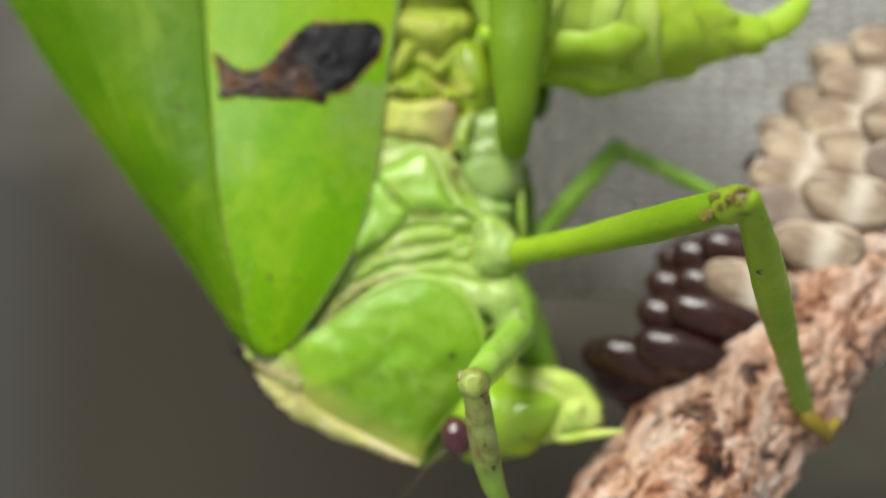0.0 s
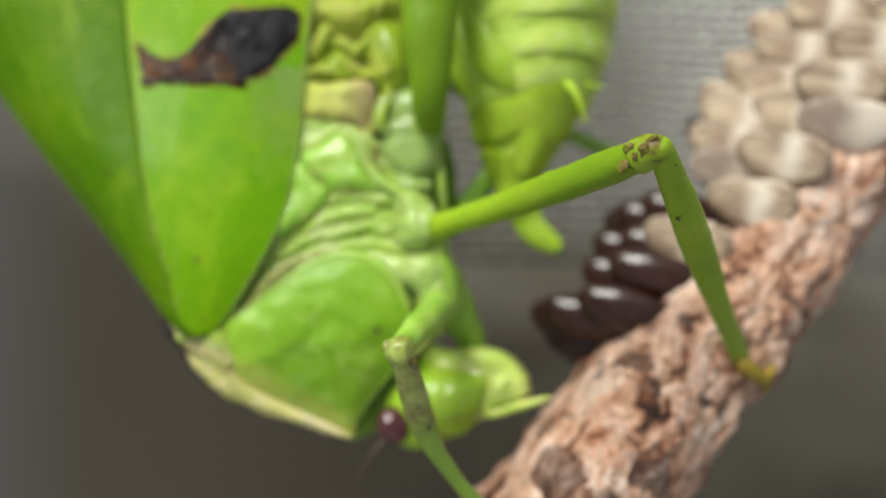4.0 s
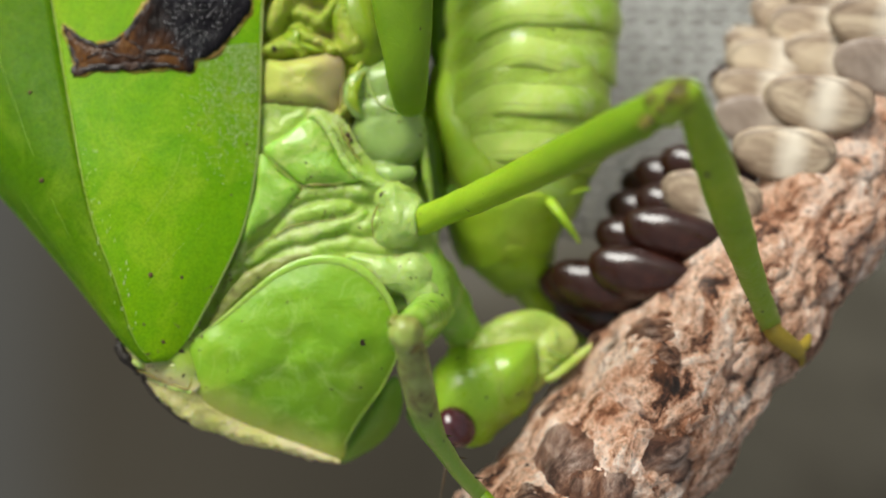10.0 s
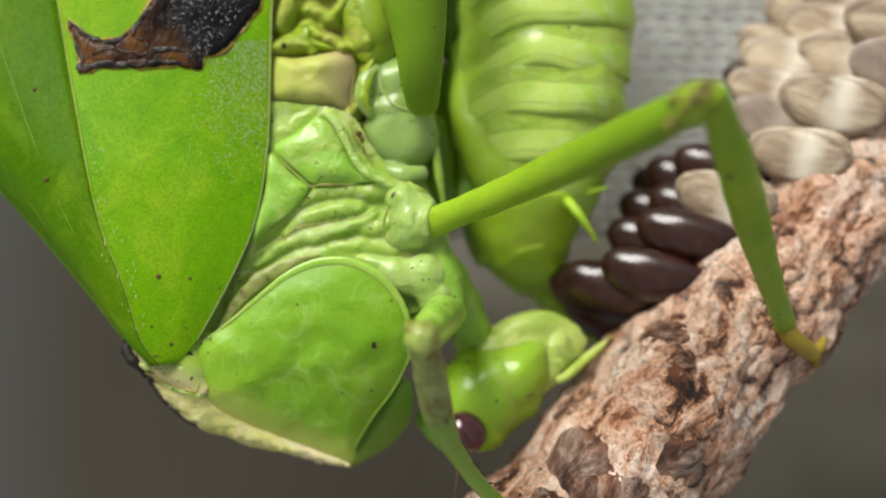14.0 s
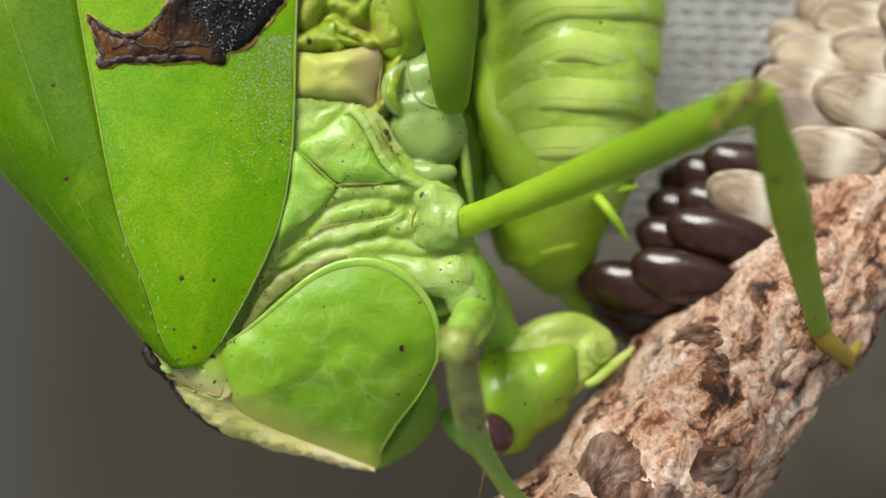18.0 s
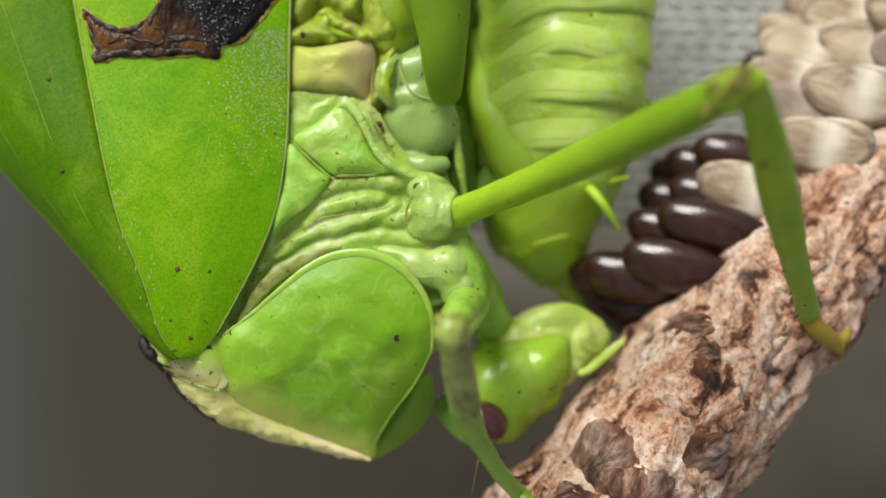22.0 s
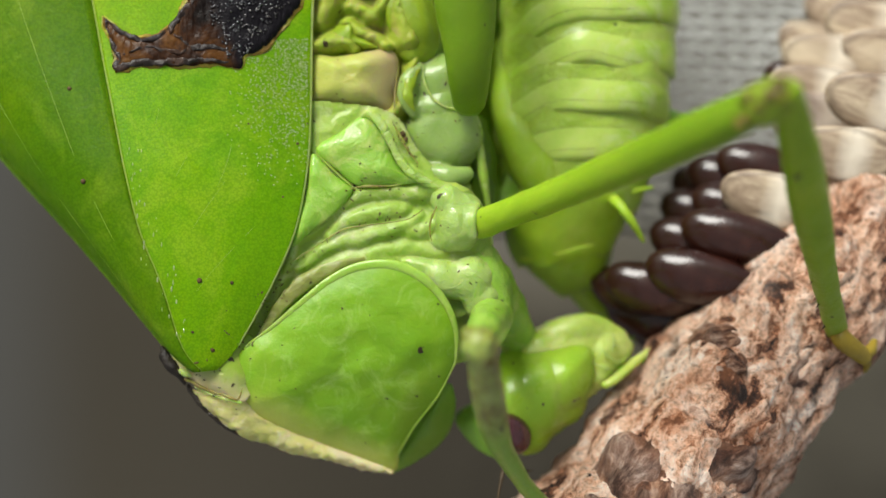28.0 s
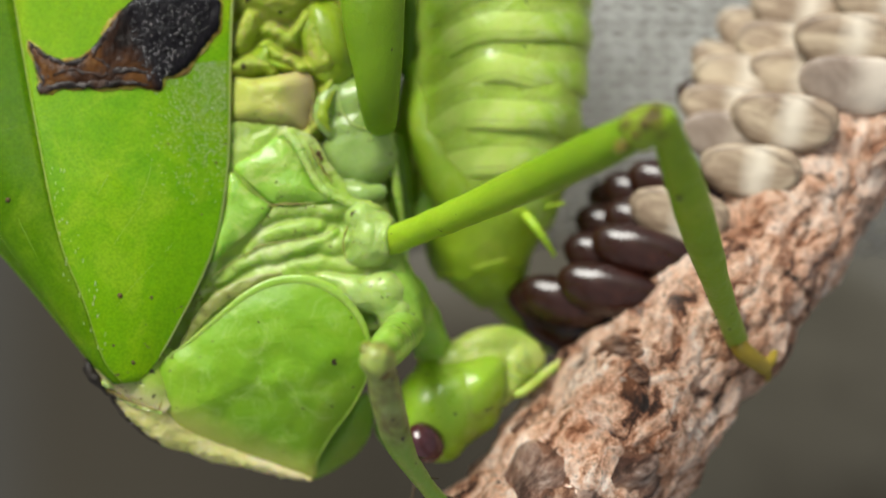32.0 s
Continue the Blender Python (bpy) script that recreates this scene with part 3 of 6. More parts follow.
def tube(points, radii, count=24, segs=14, flat=1.0, caps=True, bm=None, twist=(0, -1, 0), rough=0.05):
    """A tapered tube along a curve. flat: its thickness across the twist direction over its width."""
    bm = bm or bmesh.new()
    line = spline(points, count)
    rad = values(radii, count)
    rows = []
    for i, p in enumerate(line):
        t = (line[min(i + 1, count - 1)] - line[max(i - 1, 0)]).normalized()
        n = Vector(twist) - t * t.dot(Vector(twist))
        n.normalize()
        s = t.cross(n)
        rows.append([bm.verts.new(p + rad[i] * (math.cos(a) * s + flat * math.sin(a) * n))
                     for a in (2 * math.pi * k / segs for k in range(segs))])
    grid_faces(bm, rows, True)
    if caps:
        for row, end, inner in ((rows[0], line[0], line[1]), (rows[-1], line[-1], line[-2])):
            out = (end - inner).normalized() * rad[0 if row is rows[0] else -1]
            ring = [bm.verts.new(end + (v.co - end) * 0.72 + out * 0.5) for v in row]
            grid_faces(bm, [row, ring], True)
            tip = bm.verts.new(end + out * 0.75)
            for k in range(segs):
                bm.faces.new((ring[k], ring[(k + 1) % segs], tip))
    size = max(rad)
    for v in bm.verts:
        v.co += rough * size * noise.noise_vector(v.co * (0.9 / max(size, 0.3)))
    return bm


def cushion(outline, bulge, thick=0.3, centre=None, around=64, rings=12, power=2.2, lift=None, rough=0.0, seed=0):
    """A domed plate: the outline's smooth curve, swollen towards the viewer by bulge and backed by a flat inside."""
    bm = bmesh.new()
    line = spline(outline, around, True)
    mid = Vector(centre) if centre else sum(line, Vector()) / around
    if not centre:
        mid.y = sum(p.y for p in line) / around
    rows = []
    for k in range(rings):
        f = 1 - k / rings
        rows.append([])
        for p in line:
            q = mid.lerp(p, f)
            y = (lift(q.x, q.z) if lift else q.y) - bulge * (1 - f ** power)
            if rough:
                y += rough * noise.noise(Vector((q.x * 0.8, q.z * 0.8, seed))) * (1 - f ** 6)
            rows[-1].append(bm.verts.new((q.x, y, q.z)))
    grid_faces(bm, rows, True)
    y = (lift(mid.x, mid.z) if lift else mid.y) - bulge
    top = bm.verts.new((mid.x, y, mid.z))
    for k in range(around):
        bm.faces.new((rows[-1][k], rows[-1][(k + 1) % around], top))
    lip = [bm.verts.new(v.co + Vector((0, thick * 0.6, 0)) + (v.co - mid) * -0.01) for v in rows[0]]
    base = [bm.verts.new(mid.lerp(v.co, 0.75) + Vector((0, thick, 0))) for v in rows[0]]
    grid_faces(bm, [rows[0], lip, base], True)
    bm.faces.new(base)
    return bm


def blob(centre, radii, turn=(0, 0, 0), rough=0.08, seed=0, level=4, freq=0.9):
    """A slightly uneven ellipsoid."""
    bm = bmesh.new()
    bmesh.ops.create_icosphere(bm, subdivisions=level, radius=1)
    m = Euler([radians(a) for a in turn]).to_matrix()
    for v in bm.verts:
        d = 1 + rough * noise.noise(v.co * 1.7 * freq + Vector((seed * 7.1, 0, 0)))
        v.co = m @ Vector([c * r * d for c, r in zip(v.co, radii)]) + Vector(centre)
    return bm


def melted(name, pieces, material, parent, label="", voxel=0.11, rounds=14):
    """Several swollen pieces that flow into one skin."""
    whole = bmesh.new()
    for bm in pieces:
        me = bpy.data.meshes.new("piece")
        bm.to_mesh(me)
        bm.free()
        whole.from_mesh(me)
        bpy.data.meshes.remove(me)
    ob = part(name, whole, material, parent, label)
    m = ob.modifiers.new("melt", "REMESH")
    m.mode, m.voxel_size, m.use_smooth_shade = "VOXEL", voxel * MM, True
    m = ob.modifiers.new("soften", "SMOOTH")
    m.factor, m.iterations = 0.5, rounds
    return ob


def loft(sections, across, along, thick=0.15, bend=None):
    """A thin shell through cross-sections, each a list of points from one edge to the other."""
    lines = [spline(s, across) for s in sections]
    cols = [spline([l[i] for l in lines], along) for i in range(across)]
    bm = bmesh.new()
    front = [[bm.verts.new(cols[i][j]) for i in range(across)] for j in range(along)]
    back = [[bm.verts.new(cols[i][j] + Vector((0, thick, 0))) for i in range(across)] for j in range(along)]
    grid_faces(bm, front)
    grid_faces(bm, back)
    for a, b in ((front[0], back[0]), (front[-1], back[-1]), ([r[0] for r in front], [r[0] for r in back]),
                 ([r[-1] for r in front], [r[-1] for r in back])):
        for i in range(len(a) - 1):
            bm.faces.new((a[i], a[i + 1], b[i + 1], b[i]))
    return bm, cols


def relief(outline, base, ridges, step=0.085, grain=0.03, seed=0, pleat=0.10, swell=1.0):
    """A soft skin within an outline, raised into ridges that melt into one another. ridges: (points, width at each end and middle)."""
    edge = [(p.x, p.z) for p in spline(outline, 160, True)]
    ex, ez = np.array(edge).T
    xs, zs = np.arange(ex.min(), ex.max(), step), np.arange(ez.min(), ez.max(), step)
    gx, gz = np.meshgrid(xs, zs)
    inside = np.zeros(gx.shape, bool)
    for (x1, z1), (x2, z2) in zip(edge, edge[1:] + edge[:1]):
        if z1 != z2:
            inside ^= ((z1 > gz) != (z2 > gz)) & (gx < (x2 - x1) * (gz - z1) / (z2 - z1) + x1)
    warp = np.array([[noise.noise(Vector((x * 0.9, z * 0.9, seed))) for x in xs] for z in zs])
    warp2 = np.array([[noise.noise(Vector((x * 0.9, z * 0.9, seed + 40))) for x in xs] for z in zs])
    fine = np.array([[noise.noise(Vector((x * 2.6, z * 2.6, seed + 9))) for x in xs] for z in zs])
    wx, wz = gx + 0.16 * warp, gz + 0.16 * warp2
    total = np.ones(gx.shape)
    sharp = 10.0
    for points, widths in ridges:
        line = spline(points, 130)
        wide = values(widths, 130)
        best = np.full(gx.shape, 1e9)
        high = np.zeros(gx.shape)
        for p, w in zip(line, wide):
            d = ((wx - p.x) ** 2 + (wz - p.z) ** 2) / (w * w)
            closer = d < best
            best = np.where(closer, d, best)
            high = np.where(closer, base - p.y, high)
        total += np.exp(np.minimum(sharp * high * np.exp(-best ** 1.2), 60)) - 1
    u, v = gx * 0.86 + gz * 0.5, gz * 0.86 - gx * 0.5
    folds = np.array([[abs(noise.noise(Vector((u[j, i] * 0.42 + 0.5 * warp[j, i], v[j, i] * 1.7 + warp2[j, i], seed + 3)))) for i in range(len(xs))] for j in range(len(zs))])
    height = swell * np.log(total) / sharp + grain * fine + pleat * (0.3 - folds)
    bm = bmesh.new()
    grid = {}
    for j in range(len(zs)):
        for i in range(len(xs)):
            if inside[j, i]:
                grid[i, j] = bm.verts.new((xs[i], base - height[j, i], zs[j]))
    for (i, j), v in grid.items():
        q = [grid.get(k) for k in ((i + 1, j), (i + 1, j + 1), (i, j + 1))]
        if all(q):
            bm.faces.new((v, *q))
    return bm


# ---- the cage behind ----
def net_wall():
    """Wavy horizontal threads and thinner uprights of a fabric cage, close behind the branch."""
    bm = bmesh.new()
    y0, pitch = 14.0, 0.80
    for k in range(0, 50):
        z = 1.0 + k * pitch
        rows = []
        for i in range(150):
            x = 0 + i * 0.36
            c = Vector((x, y0 + 0.1 * math.sin(x * 4.6 + k * 3.14) + 0.3 * math.sin(x * 0.1),
                        z + 0.15 * math.sin(x * 4.6 + 1.2 * math.sin(k * 1.7)) + 0.3 * math.sin(x * 0.13) + 0.05 * noise.noise(Vector((x * 0.6, k, 0)))))
            w = 0.19 * (0.8 + 0.45 * noise.noise(Vector((x * 0.7, k * 3.1, 5))))
            rows.append([bm.verts.new(c + Vector((0, 0.09 * math.cos(a), w * math.sin(a)))) for a in (0.3, 1.87, 3.44, 5.01)])
        grid_faces(bm, rows, True)
    for k in range(0, 40):
        x = 0.3 + k * 1.366
        rows = []
        for i in range(40):
            z = 0.8 + i * 1.02
            c = Vector((x + 0.05 * math.sin(z * 3 + k), y0 + 0.08 + 0.3 * math.sin(x * 0.1), z + 0.3 * math.sin(x * 0.13)))
            rows.append([bm.verts.new(c + Vector((0.045 * math.cos(a), 0.045 * math.sin(a), 0))) for a in (0.3, 2.4, 4.5)])
        grid_faces(bm, rows, True)
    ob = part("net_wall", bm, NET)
    return tagged(ob, "grey woven fabric net of an insect cage", "cage net", kind="structure")


def back_wall():
    bm = bmesh.new()
    rows = []
    for j in range(28):
        rows.append([bm.verts.new((-150 + 10 * i, 53 + 1.6 * noise.noise(Vector((i * 0.5, j * 0.5, 2))), -130 + 10 * j)) for i in range(31)])
    grid_faces(bm, rows)
    ext = [[bm.verts.new(v.co + Vector((0, 3, 0))) for v in r] for r in rows]
    grid_faces(bm, ext)
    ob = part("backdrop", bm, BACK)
    return tagged(ob, "grey-brown cloth wall behind the net, paler above", "cloth wall", kind="structure")


net_wall()
back_wall()


# ---- the branch ----
BRANCH_LINE = [(2.62, 0.60, -23.46), (6.79, 1.20, -17.07), (11.31, 1.80, -11.40), (15.89, 2.80, -6.20), (20.75, 4.20, -0.84),
               (26.46, 5.40, 5.64), (33.48, 6.40, 13.83), (44.73, 7.50, 27.18)]
BRANCH_RADII = [4.9, 4.7, 4.5, 4.0, 3.5, 3.3, 3.2, 3.1]


def branch():
    count, segs = 420, 190
    line = spline(BRANCH_LINE, count)
    rad = values(BRANCH_RADII, count)
    bm = bmesh.new()
    rows = []
    fields = {"knob": [], "edge": [], "pick": []}
    for i, p in enumerate(line):
        t = (line[min(i + 2, count - 1)] - line[max(i - 2, 0)]).normalized()
        n = Vector((0, -1, 0))
        n = (n - t * t.dot(n)).normalized()
        s = t.cross(n)
        rows.append([])
        for k in range(segs):
            a = 2 * math.pi * k / segs
            d = math.cos(a) * s + math.sin(a) * n
            q = p + rad[i] * d
            big = noise.noise(q * 0.36) * 0.5
            w = Vector((noise.noise(q * 0.5 + Vector((9, 0, 0))), noise.noise(q * 0.5 + Vector((0, 9, 0))), noise.noise(q * 0.5))) * 0.9
            dist, cells = noise.voronoi((q + w * 1.1) * 0.25)
            fields["knob"].append(dist[0])
            fields["edge"].append(dist[1] - dist[0])
            fields["pick"].append(math.sin(cells[0].dot(Vector((127.1, 311.7, 74.7)))) * 43.7 % 1)
            lump = 0.55 * max(0.0, 1 - (dist[0] / 0.62) ** 2) - 0.33
            g = q - t * (t.dot(q) * 0.5) + w * 0.9
            lump -= 0.16 * max(0.0, 1 - (dist[1] - dist[0]) * 9) ** 1.5
            d2 = noise.voronoi(g * 0.52)[0]
            flake = 0.20 * min(1, (d2[1] - d2[0]) * 1.8) ** 0.7
            strand = q - t * (t.dot(q) * 0.78) + w * 0.8
            fine = 0.07 * noise.noise(q * 2.4) + 0.035 * noise.noise(q * 6.0) + 0.26 * (0.5 - abs(noise.noise(strand * 1.1))) + 0.16 * (0.5 - abs(noise.noise(strand * 2.6)))
            rows[-1].append(bm.verts.new(p + d * (rad[i] + big + lump + flake + fine)))
    grid_faces(bm, rows, True)
    rows_at = [[v.co.copy() for v in r] for r in rows]
    bm.faces.new(rows[0])
    bm.faces.new(rows[-1])
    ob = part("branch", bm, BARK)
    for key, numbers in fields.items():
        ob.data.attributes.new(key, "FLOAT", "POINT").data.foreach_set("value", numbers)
    tagged(ob, "rough flaky red-brown bark of a slanting branch", "branch")
    rng = random.Random(11)
    shapes = []
    for n in range(8):
        fb = bmesh.new()
        rings = []
        for k in range(5):
            f = 1 - k / 5
            rings.append([])
            for i in range(16):
                a = 2 * math.pi * i / 16
                r = f * (1 + 0.45 * noise.noise(Vector((math.cos(a) * 1.4, math.sin(a) * 1.4, n * 5))) )
                h = 0.10 * (1 - f ** 2) + 0.07 * noise.noise(Vector((r * math.cos(a) * 2, r * math.sin(a) * 2, n * 3)))
                if k == 0:
                    h = -0.25
                rings[-1].append(fb.verts.new((r * math.cos(a) * 1.25, r * math.sin(a) * 0.8, h)))
        grid_faces(fb, rings, True)
        fb.faces.new(rings[-1])
        me = part("bark_flake", fb, BARK_FLAKE).data
        shapes.append(me)
    for o in [o for o in bpy.data.objects if o.name.startswith("bark_flake")]:
        bpy.data.objects.remove(o)
    for _ in range(90):
        i, a = rng.randrange(60, 330), rng.uniform(-0.35, math.pi + 0.35)
        k = int(a / (2 * math.pi) * segs) % segs
        place = rows_at[i][k]
        t = (line[i + 2] - line[i - 2]).normalized()
        out = (place - line[i])
        out = (out - t * t.dot(out)).normalized()
        m = Matrix((t, out.cross(t), out)).transposed().to_4x4()
        size = rng.uniform(0.15, 0.45) * (1.15 if i < 220 else 0.8)
        fl = new("bark_flake", shapes[rng.randrange(8)])
        fl.parent = ob
        fl.matrix_local = (Matrix.Translation((place - out * 0.06) * MM) @ m @ Euler((rng.uniform(-0.3, 0.3), rng.uniform(-0.35, 0.1), rng.gauss(0, 0.6))).to_matrix().to_4x4()
                           @ Matrix.Diagonal((size, size, size * rng.uniform(0.25, 0.55), 1)))
    # smooth dark bosses, some picked by place, the others scattered
    knobs = [((9.03, -2.00, -10.15), 2.1), ((13.52, -2.00, -10.28), 1.7), ((17.43, -1.00, -5.42), 1.2), ((13.04, -1.00, -4.22), 1.1),
             ((10.86, -2.00, -11.98), 1.8), ((6.94, -2.00, -13.02), 1.6), ((19.35, 0.00, -2.81), 1.0)]
    knobs += [(None, rng.uniform(0.6, 1.2)) for _ in range(7)]
    domes = []
    for n in range(5):
        db = blob((0, 0, 0), (1.25, 0.95, 0.6), (0, 0, 0), 0.35, 80 + n, 4, 0.9)
        for v in db.verts:
            v.co += 0.10 * noise.noise_vector(v.co * 2.2) + 0.05 * noise.noise_vector(v.co * 5.5)
        d = part("bark_boss", db, BOSS)
        domes.append(d.data)
        bpy.data.objects.remove(d)
    for n, (spot, size) in enumerate(knobs):
        if spot:
            i, k = min(((i, k) for i in range(0, count, 2) for k in range(0, segs // 2, 2)),
                       key=lambda c: (rows_at[c[0]][c[1]].x - spot[0]) ** 2 + (rows_at[c[0]][c[1]].z - spot[2]) ** 2)
        else:
            i, k = rng.randrange(60, 330), rng.randrange(0, segs // 2)
        t = (line[i + 2] - line[i - 2]).normalized()
        out = rows_at[i][k] - line[i]
        out = (out - t * t.dot(out)).normalized()
        m = Matrix((t, out.cross(t), out)).transposed().to_4x4()
        dome = new("bark_boss", domes[n % 5])
        dome.parent = ob
        dome.matrix_local = (Matrix.Translation((line[i] + out * ((rows_at[i][k] - line[i]).length - 0.40 * size)) * MM) @ m @ Euler((0, 0, rng.gauss(0, 0.5))).to_matrix().to_4x4()
                             @ Matrix.Scale(size, 4))
    return ob


branch()


# ---- eggs ----
def egg_mesh(name, material, length, height, thick, seed, flat=1.0):
    """A flattened, bean-like egg with a bulging back; its tip points to -x. flat below 1 gives it two level faces."""
    bm = bmesh.new()
    bmesh.ops.create_uvsphere(bm, u_segments=48, v_segments=32, radius=1)
    for v in bm.verts:
        x, y, z = v.co
        x, z = z, -x
        y = math.copysign(abs(y) ** flat, y)
        taper = 1 - 0.14 * x if flat == 1.0 else 1 + 0.08 * x
        if flat < 1 and abs(x) < 0.999:
            blunt = math.sqrt((1 - abs(x) ** 2.7) / (1 - x * x))
            y, z = y * blunt, z * blunt
        bow = -0.25 * (1 - x * x) + 0.10 * x
        k = 1 + 0.04 * noise.noise(Vector((x, y, z)) * 2 + Vector((seed * 3.3, 0, 0)))
        dent = 1 - 0.10 * noise.noise(Vector((x * 1.6, y, z * 1.6 + seed * 2))) * (1 if flat < 1 else 0)
        v.co = Vector((x * length / 2, y * thick / 2 * taper * k * dent, (z * k * taper * height / 2) + bow * height * 0.35))
    bmesh.ops.recalc_face_normals(bm, faces=bm.faces)
    for v in bm.verts:
        v.co *= MM
    me = bpy.data.meshes.new(name)
    bm.to_mesh(me)
    bm.free()
    for p in me.polygons:
        p.use_smooth = True
    me.materials.append(material)
    return me


EGG_LABELS = {"egg_brown": "glossy dark brown fresh egg glued to the branch",
              "egg_cream": "dry cream flattened egg in the overlapping row",
              "egg_grey": "dull grey-brown egg among the cream ones"}
EGG_MESHES = [egg_mesh("egg", m, 5.7, 2.75 if m is EGG_DARK else 3.1, 1.9 if m is EGG_DARK else 0.85, i, 1.0 if m is EGG_DARK else 0.72) for i, m in enumerate((EGG_DARK, EGG_CREAM, EGG_GREY))]


def egg(centre, kind, turn=(0, 0, 0), size=1.0):
    ob = new("egg", EGG_MESHES[kind])
    x, y, z = centre
    ob.matrix_world = placed(x, y, z, *turn) @ Matrix.Scale(size * (1.0 if kind == 0 else 0.95), 4)
    me = EGG_MESHES[kind]
    return tagged(ob, EGG_LABELS[me.materials[0].name], "egg", "eggs on the branch")


# front row, from the newest egg upward
egg((10.69, 4.70, -1.96), 0, (6, 12, -12), 0.97)
egg((11.20, 3.30, -1.74), 0, (8, 14, -14), 0.97)
egg((11.20, 5.10, -3.38), 0, (10, 22, -18), 0.9)
egg((12.38, 5.90, -4.44), 0, (10, 26, -18), 0.85)
egg((13.20, 1.90, -1.09), 0, (12, 13, -14))
egg((15.04, 2.00, 0.92), 0, (12, 14, -14))
egg((16.90, 2.00, 2.90), 1, (16, 15, -14), 0.98)
egg((20.67, 1.90, 5.21), 1, (16, 10, -12), 0.98)
egg((22.52, 2.00, 7.85), 1, (16, 14, -12), 1.05)
egg((26.28, 2.20, 9.84), 2, (16, 10, -12), 1.05)
egg((26.24, 2.90, 12.25), 1, (16, 9, -12), 1.05)
egg((28.55, 3.30, 14.65), 1, (16, 10, -12), 1.08)
egg((31.42, 3.50, 16.53), 1, (16, 10, -12), 1.08)
egg((32.85, 3.90, 19.10), 1, (16, 10, -12), 1.08)
egg((35.46, 4.10, 21.64), 1, (16, 10, -12), 1.08)
# under the newest ones: dark eggs added to fill in the deep shadow
egg((13.85, 3.40, -2.83), 0, (10, 24, -16), 0.9)
egg((12.47, 5.60, -3.53), 0, (10, 16, -18), 0.95)
# rows behind, whose tips show between
egg((13.65, 4.00, 0.60), 0, (5, 14, -12), 0.95)
egg((15.80, 4.00, 2.43), 0, (5, 14, -12), 0.92)
egg((17.25, 4.20, 4.55), 0, (6, 14, -12), 0.95)
egg((14.40, 5.45, 2.20), 0, (5, 14, -12), 0.92)
egg((15.94, 5.45, 4.00), 0, (5, 14, -12), 0.95)
egg((15.30, 6.90, 3.50), 0, (5, 16, -12), 0.92)
egg((20.23, 4.60, 7.30), 2, (10, 8, -10), 0.98)
egg((20.34, 5.00, 8.75), 1, (10, 14, -10), 1.0)
egg((21.14, 5.40, 10.53), 1, (10, 12, -10), 1.0)
egg((24.00, 4.60, 10.72), 1, (12, 10, -10), 1.0)
egg((23.57, 5.20, 12.23), 1, (10, 16, -10), 1.05)
egg((24.72, 5.80, 14.39), 1, (10, 14, -10), 1.05)
egg((26.78, 6.20, 16.87), 1, (10, 12, -10), 1.05)
egg((29.44, 6.40, 18.84), 1, (10, 12, -10), 1.05)
egg((32.21, 6.80, 21.52), 1, (10, 12, -10), 1.05)
egg((20.21, 6.40, 9.08), 0, (8, 24, -10), 0.9)
egg((21.13, 6.80, 11.22), 1, (8, 28, -10), 0.95)
egg((22.87, 7.20, 13.22), 1, (8, 24, -10), 1.0)
egg((24.63, 7.60, 15.89), 1, (8, 20, -10), 1.0)


# ---- the katydid ----
katydid = new("katydid")
tagged(katydid, "bright green leaf katydid bending to lay eggs on the branch", "insect")

# forewing: left edge, fold line and right edge at each height
WING_EDGES = [
    ((-12.19, -1.00, -5.68), (-11.48, -1.90, -5.60), (-10.81, -1.70, -5.54)),
    ((-13.48, -0.60, -4.57), (-12.38, -2.20, -4.39), (-9.78, -1.60, -4.39)),
    ((-16.11, 0.20, -1.60), (-13.27, -2.40, -1.53), (-8.22, -1.60, -1.55)),
    ((-18.60, 0.80, 1.12), (-14.33, -2.30, 1.06), (-7.10, -1.40, 1.08)),
    ((-21.28, 1.40, 3.90), (-15.03, -2.10, 3.67), (-6.58, -1.12, 3.73)),
    ((-23.87, 2.00, 6.74), (-15.67, -1.60, 6.33), (-6.40, -0.85, 6.40)),
    ((-28.96, 3.00, 12.53), (-16.91, -0.60, 11.80), (-6.31, -0.60, 11.80)),
    ((-35.35, 4.00, 21.40), (-18.41, 0.20, 20.10), (-6.03, -0.20, 19.96)),
    ((-41.79, 5.00, 33.49), (-19.84, 0.80, 31.26), (-6.63, 0.30, 31.00)),
]


def between(a, b, f, out):
    p = Vector(a).lerp(Vector(b), f)
    return (p.x, p.y - out, p.z)


